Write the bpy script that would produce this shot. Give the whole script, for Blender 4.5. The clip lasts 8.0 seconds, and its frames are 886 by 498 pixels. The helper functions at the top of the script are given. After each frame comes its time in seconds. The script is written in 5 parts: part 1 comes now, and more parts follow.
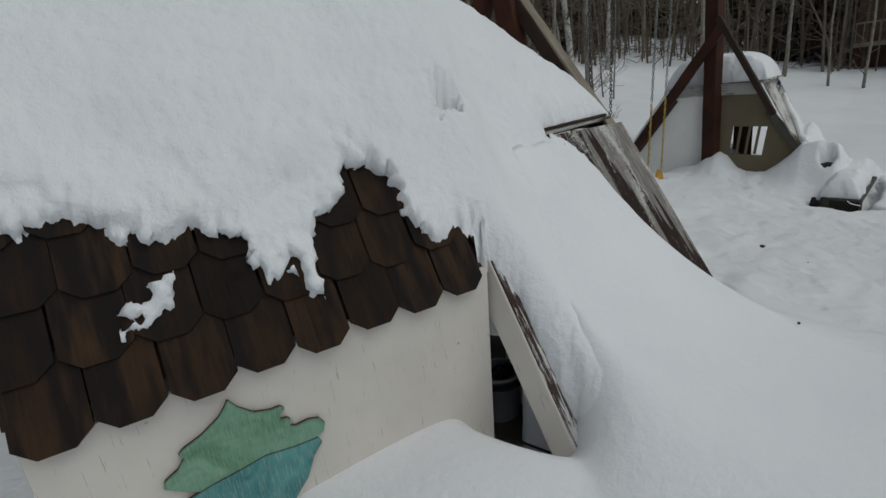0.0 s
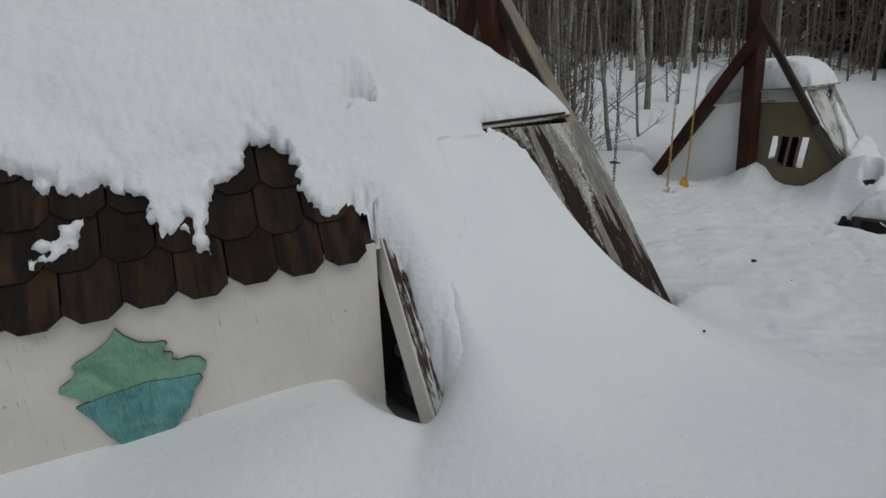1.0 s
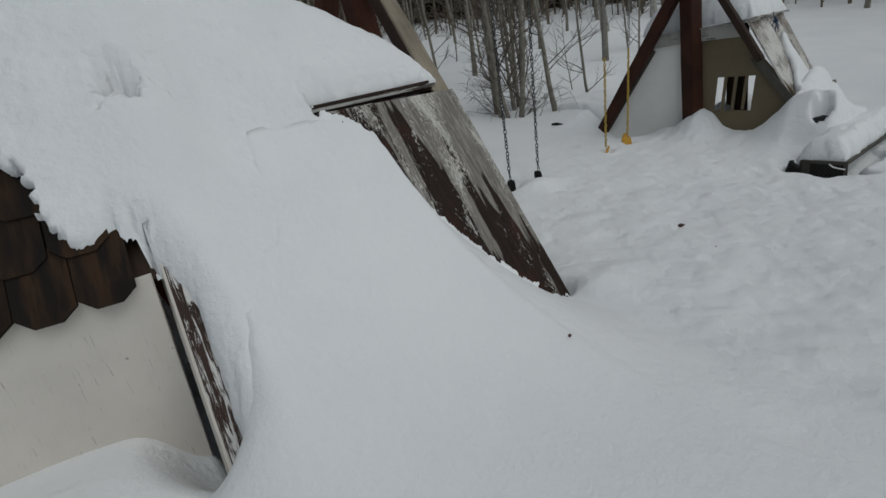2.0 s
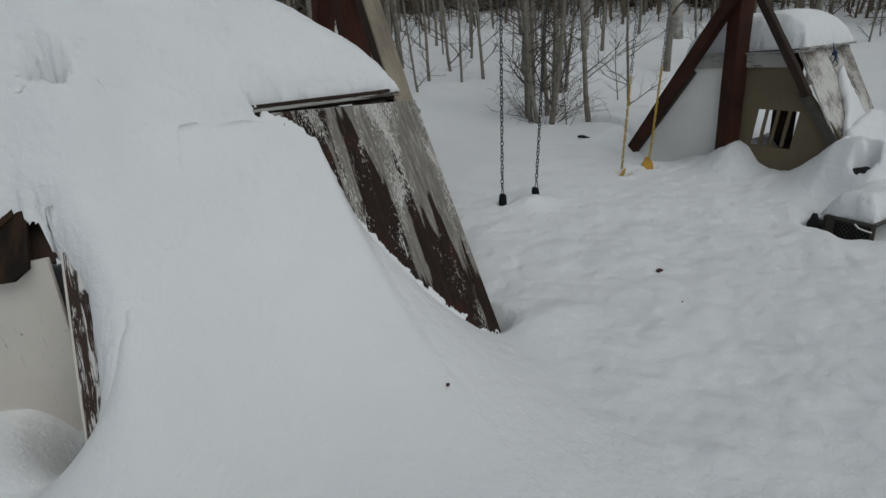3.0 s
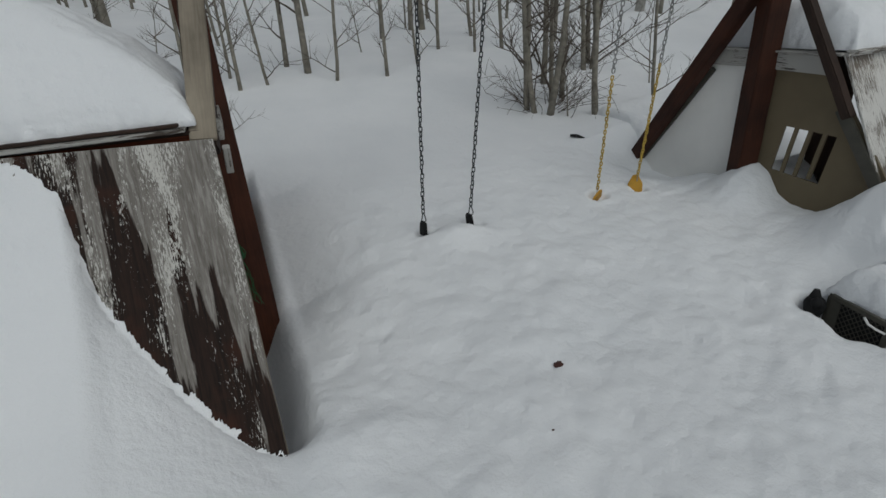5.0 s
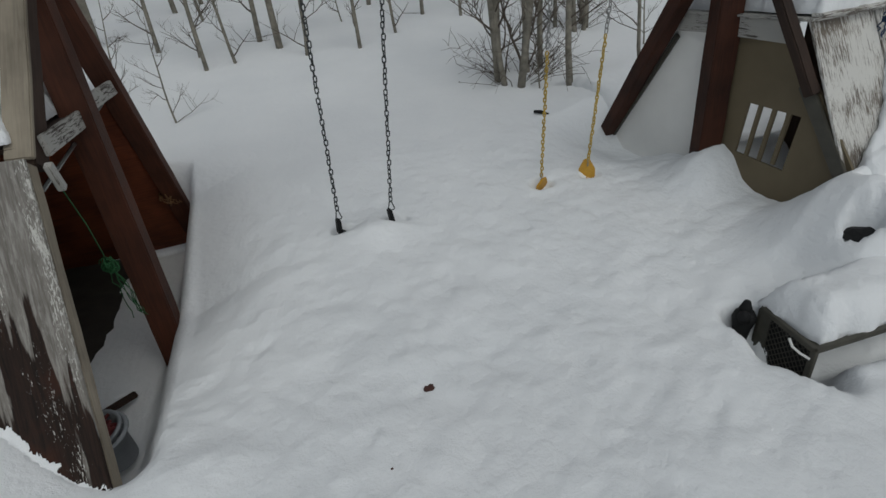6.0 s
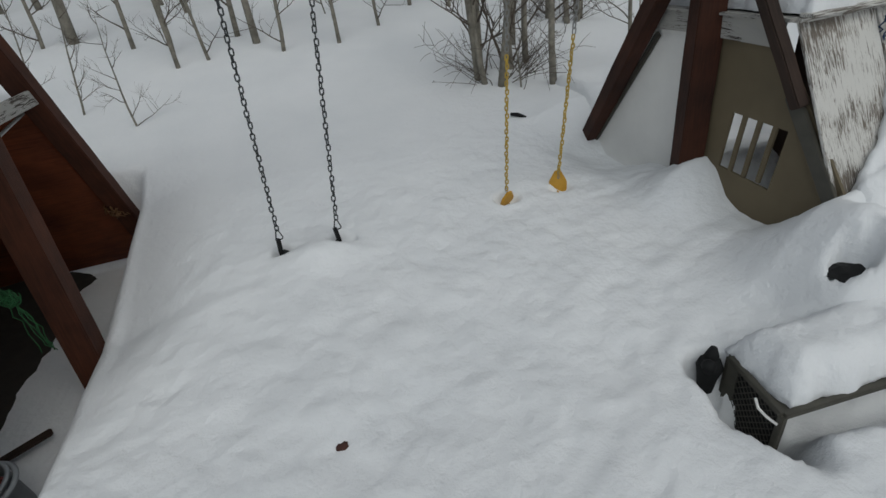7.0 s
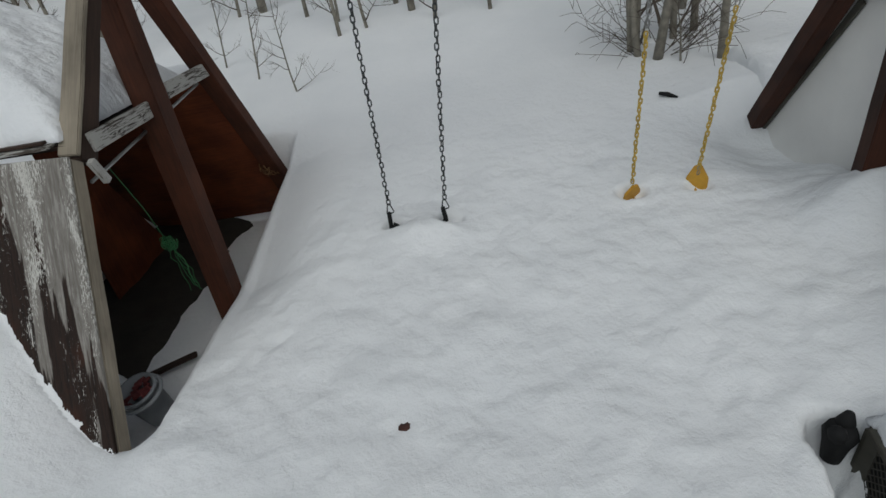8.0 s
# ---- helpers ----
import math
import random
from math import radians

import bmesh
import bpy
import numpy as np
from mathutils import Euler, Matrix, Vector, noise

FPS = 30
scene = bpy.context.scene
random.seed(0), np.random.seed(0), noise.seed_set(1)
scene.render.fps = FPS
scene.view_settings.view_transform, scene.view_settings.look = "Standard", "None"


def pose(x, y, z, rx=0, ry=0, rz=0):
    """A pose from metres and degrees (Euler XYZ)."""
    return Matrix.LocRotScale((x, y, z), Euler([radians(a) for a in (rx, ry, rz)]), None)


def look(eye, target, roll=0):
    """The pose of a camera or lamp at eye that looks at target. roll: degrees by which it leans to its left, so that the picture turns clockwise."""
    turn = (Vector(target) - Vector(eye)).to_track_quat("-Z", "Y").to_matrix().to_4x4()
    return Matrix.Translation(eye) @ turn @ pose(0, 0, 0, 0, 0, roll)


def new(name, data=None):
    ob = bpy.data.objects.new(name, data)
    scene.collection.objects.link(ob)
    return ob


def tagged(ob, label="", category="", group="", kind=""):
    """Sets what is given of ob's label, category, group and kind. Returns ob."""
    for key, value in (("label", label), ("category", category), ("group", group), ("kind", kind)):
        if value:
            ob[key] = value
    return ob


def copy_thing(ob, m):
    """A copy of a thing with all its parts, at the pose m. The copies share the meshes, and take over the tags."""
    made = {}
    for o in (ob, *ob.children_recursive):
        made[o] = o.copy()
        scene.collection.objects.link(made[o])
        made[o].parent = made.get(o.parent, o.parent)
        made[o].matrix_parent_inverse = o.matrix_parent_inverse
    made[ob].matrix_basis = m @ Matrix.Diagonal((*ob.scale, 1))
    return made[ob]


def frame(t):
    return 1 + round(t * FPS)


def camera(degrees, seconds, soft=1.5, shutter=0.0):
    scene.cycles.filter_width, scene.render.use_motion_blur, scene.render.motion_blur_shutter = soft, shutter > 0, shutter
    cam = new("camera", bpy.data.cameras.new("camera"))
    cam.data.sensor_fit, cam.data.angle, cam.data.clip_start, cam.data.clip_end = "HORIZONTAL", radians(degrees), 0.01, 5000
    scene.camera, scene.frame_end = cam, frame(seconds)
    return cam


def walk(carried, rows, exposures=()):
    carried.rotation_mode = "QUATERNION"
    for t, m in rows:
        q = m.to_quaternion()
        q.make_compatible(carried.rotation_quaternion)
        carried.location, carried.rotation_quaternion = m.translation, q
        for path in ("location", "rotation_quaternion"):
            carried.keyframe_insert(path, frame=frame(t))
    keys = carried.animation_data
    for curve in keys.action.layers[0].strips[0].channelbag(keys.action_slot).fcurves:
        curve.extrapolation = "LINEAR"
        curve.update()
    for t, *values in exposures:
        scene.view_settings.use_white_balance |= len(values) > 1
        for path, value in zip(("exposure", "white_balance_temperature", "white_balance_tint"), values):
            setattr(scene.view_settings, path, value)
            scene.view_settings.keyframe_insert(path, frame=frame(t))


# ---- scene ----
cam = camera(84.0, 8.0)
PATH = [
    (0, (-6.152, -0.88, 1.997), (-4.751, 0.417, 1.402), -6.9),
    (0.5, (-5.988, -1.367, 1.912), (-4.774, 0.134, 1.39), -1.6),
    (1, (-5.55, -1.833, 1.842), (-4.371, -0.32, 1.274), -4.8),
    (1.5, (-4.854, -1.884, 1.722), (-3.631, -0.445, 1.065), -11.8),
    (3, (-3.556, -2.399, 1.802), (-2.604, -0.783, 1.107), -5.2),
    (3.5, (-2.961, -2.238, 1.864), (-1.999, -0.639, 1.146), -4.0),
    (4, (-2.512, -2.311, 1.86), (-1.623, -0.685, 1.109), -5.2),
    (5.5, (-1.041, -2.103, 2.22), (-0.47, -0.426, 1.294), -4.5),
    (6, (-0.426, -2.197, 2.202), (0.052, -0.52, 1.223), -7.1),
    (6.5, (-0.13, -2.213, 2.262), (0.315, -0.53, 1.278), -8.0),
    (7, (0.249, -1.929, 2.218), (0.655, -0.255, 1.201), -7.9),
    (7.5, (0.476, -1.813, 2.262), (0.808, -0.15, 1.202), -8.2),
    (8, (0.648, -1.824, 2.273), (0.444, -0.136, 1.221), -11.8),
]
walk(cam, [(t, look(eye, target, roll)) for t, eye, target, roll in PATH], [(0, -0.52), (3.5, -0.6), (5.5, -0.5), (8, -0.32)])

# ---- world and light: an overcast winter day ----
world = bpy.data.worlds.new("overcast")
scene.world = world
world.use_nodes = True
wn = world.node_tree.nodes
wl = world.node_tree.links
sky = wn.new("ShaderNodeTexSky")
sky.sky_type = "NISHITA"
sky.sun_disc = False
sky.sun_elevation, sky.sun_rotation = radians(52), radians(150)
sky.air_density, sky.dust_density = 1.0, 4.0
grey = wn.new("ShaderNodeHueSaturation")
grey.inputs["Saturation"].default_value = 0.42
wl.new(sky.outputs[0], grey.inputs["Color"])
cool = wn.new("ShaderNodeMix")
cool.data_type, cool.blend_type = "RGBA", "MULTIPLY"
cool.inputs[0].default_value = 1.0
cool.inputs[7].default_value = (0.94, 1.0, 1.01, 1)
wl.new(grey.outputs[0], cool.inputs[6])
wl.new(cool.outputs[2], wn["Background"].inputs[0])
wn["Background"].inputs[1].default_value = 0.085
sun_data = bpy.data.lights.new("sun", "SUN")
sun_data.energy, sun_data.angle, sun_data.color = 0.7, radians(35), (0.95, 1.0, 0.98)
sun = new("sun", sun_data)
sun.matrix_world = look((0, 0, 20), (4.0, 6.9, 9.8))


# ---- materials ----
def material(name, rough=0.8):
    m = bpy.data.materials.new(name)
    m.use_nodes = True
    b = m.node_tree.nodes["Principled BSDF"]
    b.inputs["Roughness"].default_value = rough
    return m, m.node_tree.nodes, m.node_tree.links, b


def ramp(nodes, links, fac, stops):
    r = nodes.new("ShaderNodeValToRGB")
    e = r.color_ramp.elements
    while len(e) < len(stops):
        e.new(0.5)
    for el, (p, c) in zip(e, stops):
        el.position = p
        el.color = (*c, 1) if len(c) == 3 else c
    links.new(fac, r.inputs[0])
    return r.outputs[0]


def coords(nodes, links, scale=(1, 1, 1), output="Object"):
    t = nodes.new("ShaderNodeTexCoord")
    mp = nodes.new("ShaderNodeMapping")
    mp.inputs["Scale"].default_value = scale
    links.new(t.outputs[output], mp.inputs[0])
    return mp.outputs[0]


def shifted(nodes, links, vec, amount=20.0):
    """Shifts a pattern from object to object."""
    info = nodes.new("ShaderNodeObjectInfo")
    mul = nodes.new("ShaderNodeMath")
    mul.operation = "MULTIPLY"
    mul.inputs[1].default_value = amount
    links.new(info.outputs["Random"], mul.inputs[0])
    add = nodes.new("ShaderNodeVectorMath")
    links.new(vec, add.inputs[0])
    links.new(mul.outputs[0], add.inputs[1])
    return add.outputs[0], info.outputs["Random"]


def noise_tex(nodes, links, vec, scale, detail=4.0, rough=0.55, dist=0.0):
    n = nodes.new("ShaderNodeTexNoise")
    n.inputs["Scale"].default_value = scale
    n.inputs["Detail"].default_value = detail
    n.inputs["Roughness"].default_value = rough
    n.inputs["Distortion"].default_value = dist
    links.new(vec, n.inputs["Vector"])
    return n.outputs["Fac"]


def mix(nodes, links, fac, a, b, kind="MIX"):
    m = nodes.new("ShaderNodeMix")
    m.data_type, m.blend_type = "RGBA", kind
    for sock, v in ((m.inputs[0], fac), (m.inputs[6], a), (m.inputs[7], b)):
        if isinstance(v, (int, float)):
            sock.default_value = v
        elif isinstance(v, tuple):
            sock.default_value = (*v, 1)
        else:
            links.new(v, sock)
    return m.outputs[2]


def bump(nodes, links, bsdf, height, strength, distance):
    b = nodes.new("ShaderNodeBump")
    b.inputs["Strength"].default_value = strength
    b.inputs["Distance"].default_value = distance
    links.new(height, b.inputs["Height"])
    links.new(b.outputs[0], bsdf.inputs["Normal"])


def snow_material(name, fine=1.0):
    m, n, l, b = material(name, 0.75)
    v = coords(n, l)
    big = noise_tex(n, l, v, 0.9, 3)
    l.new(ramp(n, l, big, [(0.3, (0.80, 0.815, 0.83)), (0.7, (0.86, 0.87, 0.88))]), b.inputs["Base Color"])
    b.inputs["Subsurface Weight"].default_value = 0.0
    h = noise_tex(n, l, v, 14, 5, 0.6)
    h2 = noise_tex(n, l, v, 160, 2, 0.6)
    s = n.new("ShaderNodeMath")
    s.operation = "MULTIPLY_ADD"
    s.inputs[1].default_value = 0.12
    l.new(h2, s.inputs[0])
    l.new(h, s.inputs[2])
    bump(n, l, b, s.outputs[0], 0.55 * fine, 0.03)
    b.inputs["Specular IOR Level"].default_value = 0.25
    return m


def wood_material(name, dark, light, rough=0.75, knots=0.0, spread=0.25, paint=None, paint_level=0.5, paint_scale=3.0, stain=None):
    """Sawn wood whose grain runs along local x; paint: a colour that has partly peeled off; stain: darker wet areas."""
    m, n, l, b = material(name, rough)
    v, rnd = shifted(n, l, coords(n, l))
    mp = n.new("ShaderNodeMapping")
    mp.inputs["Scale"].default_value = (1.2, 22, 22)
    l.new(v, mp.inputs[0])
    grain = noise_tex(n, l, mp.outputs[0], 3.0, 5, 0.65, 0.6)
    col = ramp(n, l, grain, [(0.28, dark), (0.72, light)])
    mid = noise_tex(n, l, v, 2.2, 4)
    col = mix(n, l, 0.55, col, ramp(n, l, mid, [(0.3, tuple(c * 0.55 for c in dark)), (0.7, light)]))
    shade = n.new("ShaderNodeMapRange")
    shade.inputs[3].default_value, shade.inputs[4].default_value = 1 - spread, 1 + spread
    l.new(rnd, shade.inputs[0])
    col = mix(n, l, 1.0, col, shade.outputs[0], "MULTIPLY")
    if stain:
        mp3 = n.new("ShaderNodeMapping")
        mp3.inputs["Scale"].default_value = (0.8, 5, 5)
        l.new(v, mp3.inputs[0])
        st = noise_tex(n, l, mp3.outputs[0], 1.6, 4, 0.6)
        col = mix(n, l, ramp(n, l, st, [(0.45, (0, 0, 0)), (0.56, (1, 1, 1))]), col, stain)
    if knots:
        vo = n.new("ShaderNodeTexVoronoi")
        vo.inputs["Scale"].default_value = knots
        l.new(v, vo.inputs["Vector"])
        col = mix(n, l, ramp(n, l, vo.outputs["Distance"], [(0.03, (0.8, 0.8, 0.8)), (0.075, (0, 0, 0))]), col, tuple(c * 0.3 for c in dark))
    if paint:
        mp2 = n.new("ShaderNodeMapping")
        mp2.inputs["Scale"].default_value = (0.6, 8, 8)
        l.new(v, mp2.inputs[0])
        fine = noise_tex(n, l, mp2.outputs[0], paint_scale, 8, 0.78, 0.7)
        patch = noise_tex(n, l, v, 3.0, 3, 0.5)
        pm = n.new("ShaderNodeMath")
        pm.operation = "MULTIPLY_ADD"
        pm.inputs[1].default_value = 0.5
        l.new(patch, pm.inputs[0])
        ps = n.new("ShaderNodeMath")
        ps.operation = "SUBTRACT"
        ps.inputs[1].default_value = 0.25
        l.new(fine, ps.inputs[0])
        l.new(ps.outputs[0], pm.inputs[2])
        peel = pm.outputs[0]
        fac = ramp(n, l, peel, [(paint_level - 0.012, (0, 0, 0)), (paint_level + 0.012, (1, 1, 1))])
        col = mix(n, l, fac, col, paint)
    l.new(col, b.inputs["Base Color"])
    bump(n, l, b, grain, 0.5, 0.004)
    b.inputs["Specular IOR Level"].default_value = 0.3
    return m


def painted_material(name, colour, rough=0.6, crack=0.0, dirt=0.25):
    """Old paint on board: faint stains, fine vertical cracks (along local x)."""
    m, n, l, b = material(name, rough)
    v = coords(n, l)
    big = noise_tex(n, l, v, 2.0, 5, 0.6)
    col = ramp(n, l, big, [(0.3, tuple(c * (1 - dirt) for c in colour)), (0.65, colour)])
    mp = n.new("ShaderNodeMapping")
    mp.inputs["Scale"].default_value = (2.2, 40, 40)
    l.new(v, mp.inputs[0])
    g = noise_tex(n, l, mp.outputs[0], 2.0, 5, 0.7, 0.5)
    if crack:
        col = mix(n, l, ramp(n, l, g, [(0.635, (0, 0, 0)), (0.655, (crack, crack, crack))]), col, tuple(c * 0.3 for c in colour))
        spots = n.new("ShaderNodeTexVoronoi")
        spots.inputs["Scale"].default_value = 5.0
        spots.inputs["Randomness"].default_value = 1.0
        l.new(v, spots.inputs["Vector"])
        col = mix(n, l, ramp(n, l, spots.outputs["Distance"], [(0.035, (0.7, 0.7, 0.7)), (0.06, (0, 0, 0))]), col, tuple(c * 0.25 for c in colour))
    l.new(col, b.inputs["Base Color"])
    bump(n, l, b, g, 0.35, 0.003)
    return m


def plain_material(name, colour, rough=0.5, metal=0.0, vary=0.3, scale=8.0):
    m, n, l, b = material(name, rough)
    v = coords(n, l)
    f = noise_tex(n, l, v, scale, 4, 0.6)
    l.new(ramp(n, l, f, [(0.3, tuple(c * (1 - vary) for c in colour)), (0.7, colour)]), b.inputs["Base Color"])
    b.inputs["Metallic"].default_value = metal
    bump(n, l, b, f, 0.15, 0.002)
    return m


SNOW = snow_material("snow")
SNOW_ROOF = snow_material("snow_wet_edge", 1.15)
SHINGLE = wood_material("brown_shingle", (0.005, 0.0027, 0.0016), (0.047, 0.0240, 0.0112), 0.9, 2.2, 0.40, stain=(0.010, 0.0065, 0.005))
POST = wood_material("dark_red_post", (0.018, 0.0065, 0.004), (0.098, 0.030, 0.0135), 0.72, 0.9, 0.2)
POST_DARK = wood_material("dark_brown_post", (0.02, 0.012, 0.009), (0.06, 0.035, 0.025), 0.75, 0, 0.1)
GREY_POST = wood_material("weathered_grey_post", (0.15, 0.125, 0.095), (0.36, 0.31, 0.24), 0.8, 0, 0.05)
RED_PLY = wood_material("red_brown_plywood", (0.05, 0.013, 0.006), (0.24, 0.06, 0.022), 0.7, 0, 0.1)
PEEL_WHITE = wood_material("white_peeling_board", (0.05, 0.035, 0.028), (0.16, 0.13, 0.11), 0.75, 0, 0.05, (0.60, 0.59, 0.56), 0.47)
PEEL_RAKE = wood_material("peeling_edge", (0.02, 0.012, 0.01), (0.07, 0.04, 0.03), 0.75, 0, 0.05, (0.62, 0.61, 0.59), 0.53, 6.0)
PEEL_FINE = wood_material("fine_flaking_board", (0.075, 0.060, 0.048), (0.25, 0.215, 0.18), 0.75, 0, 0.05, (0.62, 0.605, 0.57), 0.492, 14.0)
PEEL_TRIM = wood_material("white_trim_paint", (0.02, 0.014, 0.011), (0.10, 0.08, 0.065), 0.75, 0, 0.05, (0.38, 0.37, 0.345), 0.445, 7.0)
WHITE_WALL = painted_material("old_white_paint", (0.67, 0.625, 0.565), 0.65, 0.7, 0.12)
WHITE_PANEL = painted_material("white_panel", (0.84, 0.83, 0.80), 0.6, 0.0, 0.08)
TAN_PANEL = painted_material("olive_tan_paint", (0.155, 0.122, 0.072), 0.75, 0.0, 0.18)
BLACK = plain_material("black_rubber", (0.005, 0.005, 0.0055), 0.85)
STEEL = plain_material("dark_steel", (0.045, 0.05, 0.052), 0.6, 0.2)
YELLOW = plain_material("yellow_plastic", (0.62, 0.33, 0.03), 0.45)
YELLOW_CHAIN = plain_material("yellow_coated_chain", (0.55, 0.37, 0.06), 0.5)
ZINC = plain_material("zinc", (0.35, 0.35, 0.34), 0.4, 0.8)
OLIVE = plain_material("olive_metal", (0.075, 0.07, 0.055), 0.6, 0.0)
ROPE_GREEN = plain_material("green_rope", (0.015, 0.10, 0.03), 0.8)
ROPE_TAN = plain_material("tan_rope", (0.22, 0.11, 0.045), 0.9)
ROPE_BLUE = plain_material("blue_rope", (0.02, 0.05, 0.12), 0.8)
BARK = plain_material("aspen_bark", (0.30, 0.275, 0.225), 0.85, 0, 0.55, 9.0)
BARK_WHITE = plain_material("birch_bark", (0.55, 0.53, 0.48), 0.85, 0, 0.6, 6.0)
TWIG = plain_material("twig_bark", (0.115, 0.092, 0.072), 0.9)
WOODS = plain_material("woods", (0.17, 0.135, 0.10), 0.95, 0, 0.5, 1.5)
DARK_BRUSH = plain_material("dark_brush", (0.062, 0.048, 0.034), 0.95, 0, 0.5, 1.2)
BRUSH = plain_material("brush", (0.19, 0.15, 0.108), 0.95, 0, 0.5, 1.5)
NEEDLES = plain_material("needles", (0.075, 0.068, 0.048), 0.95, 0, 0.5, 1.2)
BROWN_SCRAP = plain_material("brown_bark_scrap", (0.07, 0.025, 0.018), 0.8)
BUCKET_GREY = plain_material("bucket_grey", (0.27, 0.285, 0.30), 0.5, 0, 0.2)
BUCKET_RED = plain_material("red_lining", (0.16, 0.03, 0.03), 0.7)
# floor colour darkened to stand in for shade under the near roof
FLOOR_SHADE = plain_material("dark_floor", (0.035, 0.028, 0.022), 0.95)


# ---- helpers for building ----
PLACED = {}


def empty(name, at=(0, 0, 0), turn=0.0):
    ob = new(name)
    PLACED[ob.name] = pose(*at, 0, 0, turn)
    ob.matrix_basis = PLACED[ob.name]
    return ob


def mesh_of(name, verts, faces, mat, smooth=False):
    me = bpy.data.meshes.new(name)
    me.from_pydata([tuple(map(float, v)) for v in verts], [], [tuple(map(int, f)) for f in faces])
    me.materials.append(mat)
    if smooth:
        me.shade_smooth()
    me.update()
    return me


def part(name, me, parent=None, label="", m=None):
    """One mesh object under a thing or a part; m: its pose in the world."""
    ob = new(name, me)
    PLACED[ob.name] = m if m is not None else Matrix.Identity(4)
    ob.matrix_basis = PLACED[ob.name]
    if parent is not None:
        ob.parent = parent
        ob.matrix_parent_inverse = PLACED[parent.name].inverted()
    if label:
        ob["label"] = label
    return ob


def bm_mesh(name, bm, mat, smooth=False):
    me = bpy.data.meshes.new(name)
    bm.normal_update()
    bm.to_mesh(me)
    bm.free()
    me.materials.append(mat)
    if smooth:
        me.shade_smooth()
    return me


def along(p0, p1, side=(0, 0, 1)):
    """A pose at p0 whose x runs to p1 and whose z is nearest to side; and the length."""
    p0, p1 = Vector(p0), Vector(p1)
    x = (p1 - p0).normalized()
    z = Vector(side) - x * x.dot(Vector(side))
    z.normalize()
    y = z.cross(x)
    m = Matrix((x, y, z)).transposed().to_4x4()
    m.translation = p0
    return m, (p1 - p0).length


def timber(name, p0, p1, w, t, mat, parent, label="", side=(0, 0, 1), bevel=0.008, rough=0.004, seed=0):
    """A sawn timber from p0 to p1, w wide (local y) and t thick (local z), with worn edges."""
    m, ln = along(p0, p1, side)
    bm = bmesh.new()
    bmesh.ops.create_cube(bm, size=1, matrix=Matrix.Translation((ln / 2, 0, 0)) @ Matrix.Diagonal((ln, w, t, 1)))
    cuts = max(1, int(ln / 0.12))
    long_edges = [e for e in bm.edges if abs(e.verts[0].co.x - e.verts[1].co.x) > ln * 0.5]
    bmesh.ops.subdivide_edges(bm, edges=long_edges, cuts=cuts, use_grid_fill=True)
    keep = [e for e in bm.edges if len(e.link_faces) == 2 and e.calc_face_angle(0) > 1.0]
    bmesh.ops.bevel(bm, geom=keep, offset=bevel, segments=2, affect="EDGES")
    for v in bm.verts:
        n = noise.noise_vector(v.co * 4 + Vector((seed * 7.1, 3, 1)))
        v.co += Vector((0, n.y, n.z)) * rough
    return part(name, bm_mesh(name, bm, mat), parent, label, m)


def panel(name, corners, t, mat, parent, label="", holes=(), grain=(0, 0, 1)):
    """A board of thickness t behind the four or more corners (counted against the clock from outside). Local x follows grain."""
    c = [Vector(p) for p in corners]
    nrm = (c[1] - c[0]).cross(c[2] - c[1]).normalized()
    if abs(nrm.dot(Vector(grain).normalized())) > 0.98:
        grain = (1, 0, 0)
    m, _ = along(c[0], c[0] + (Vector(grain) - nrm * nrm.dot(Vector(grain))), nrm)
    inv = m.inverted()
    bm = bmesh.new()
    f = bm.faces.new([bm.verts.new(inv @ p) for p in c])
    ext = bmesh.ops.extrude_face_region(bm, geom=[f])
    bmesh.ops.translate(bm, verts=[g for g in ext["geom"] if isinstance(g, bmesh.types.BMVert)], vec=(0, 0, -t))
    bmesh.ops.recalc_face_normals(bm, faces=bm.faces)
    bmesh.ops.bevel(bm, geom=list(bm.edges), offset=min(0.003, t * 0.2), segments=1, affect="EDGES")
    return part(name, bm_mesh(name, bm, mat), parent, label, m)


def tube(points, radii, sides=6, cap=True):
    """Vertices and faces of a bent tapered tube."""
    verts, faces = [], []
    pts = [Vector(p) for p in points]
    for i, p in enumerate(pts):
        d = (pts[min(i + 1, len(pts) - 1)] - pts[max(i - 1, 0)]).normalized()
        a = d.orthogonal().normalized() if i == 0 else (a - d * a.dot(d)).normalized()
        b = d.cross(a)
        for k in range(sides):
            w = 2 * math.pi * k / sides
            verts.append(p + (a * math.cos(w) + b * math.sin(w)) * radii[i])
    for i in range(len(pts) - 1):
        for k in range(sides):
            k2 = (k + 1) % sides
            faces.append((i * sides + k, i * sides + k2, (i + 1) * sides + k2, (i + 1) * sides + k))
    if cap:
        faces.append(tuple(range(sides))[::-1])
        faces.append(tuple((len(pts) - 1) * sides + k for k in range(sides)))
    return verts, faces


def joined(pieces):
    verts, faces = [], []
    for v, f in pieces:
        o = len(verts)
        verts += list(v)
        faces += [tuple(i + o for i in q) for q in f]
    return verts, faces


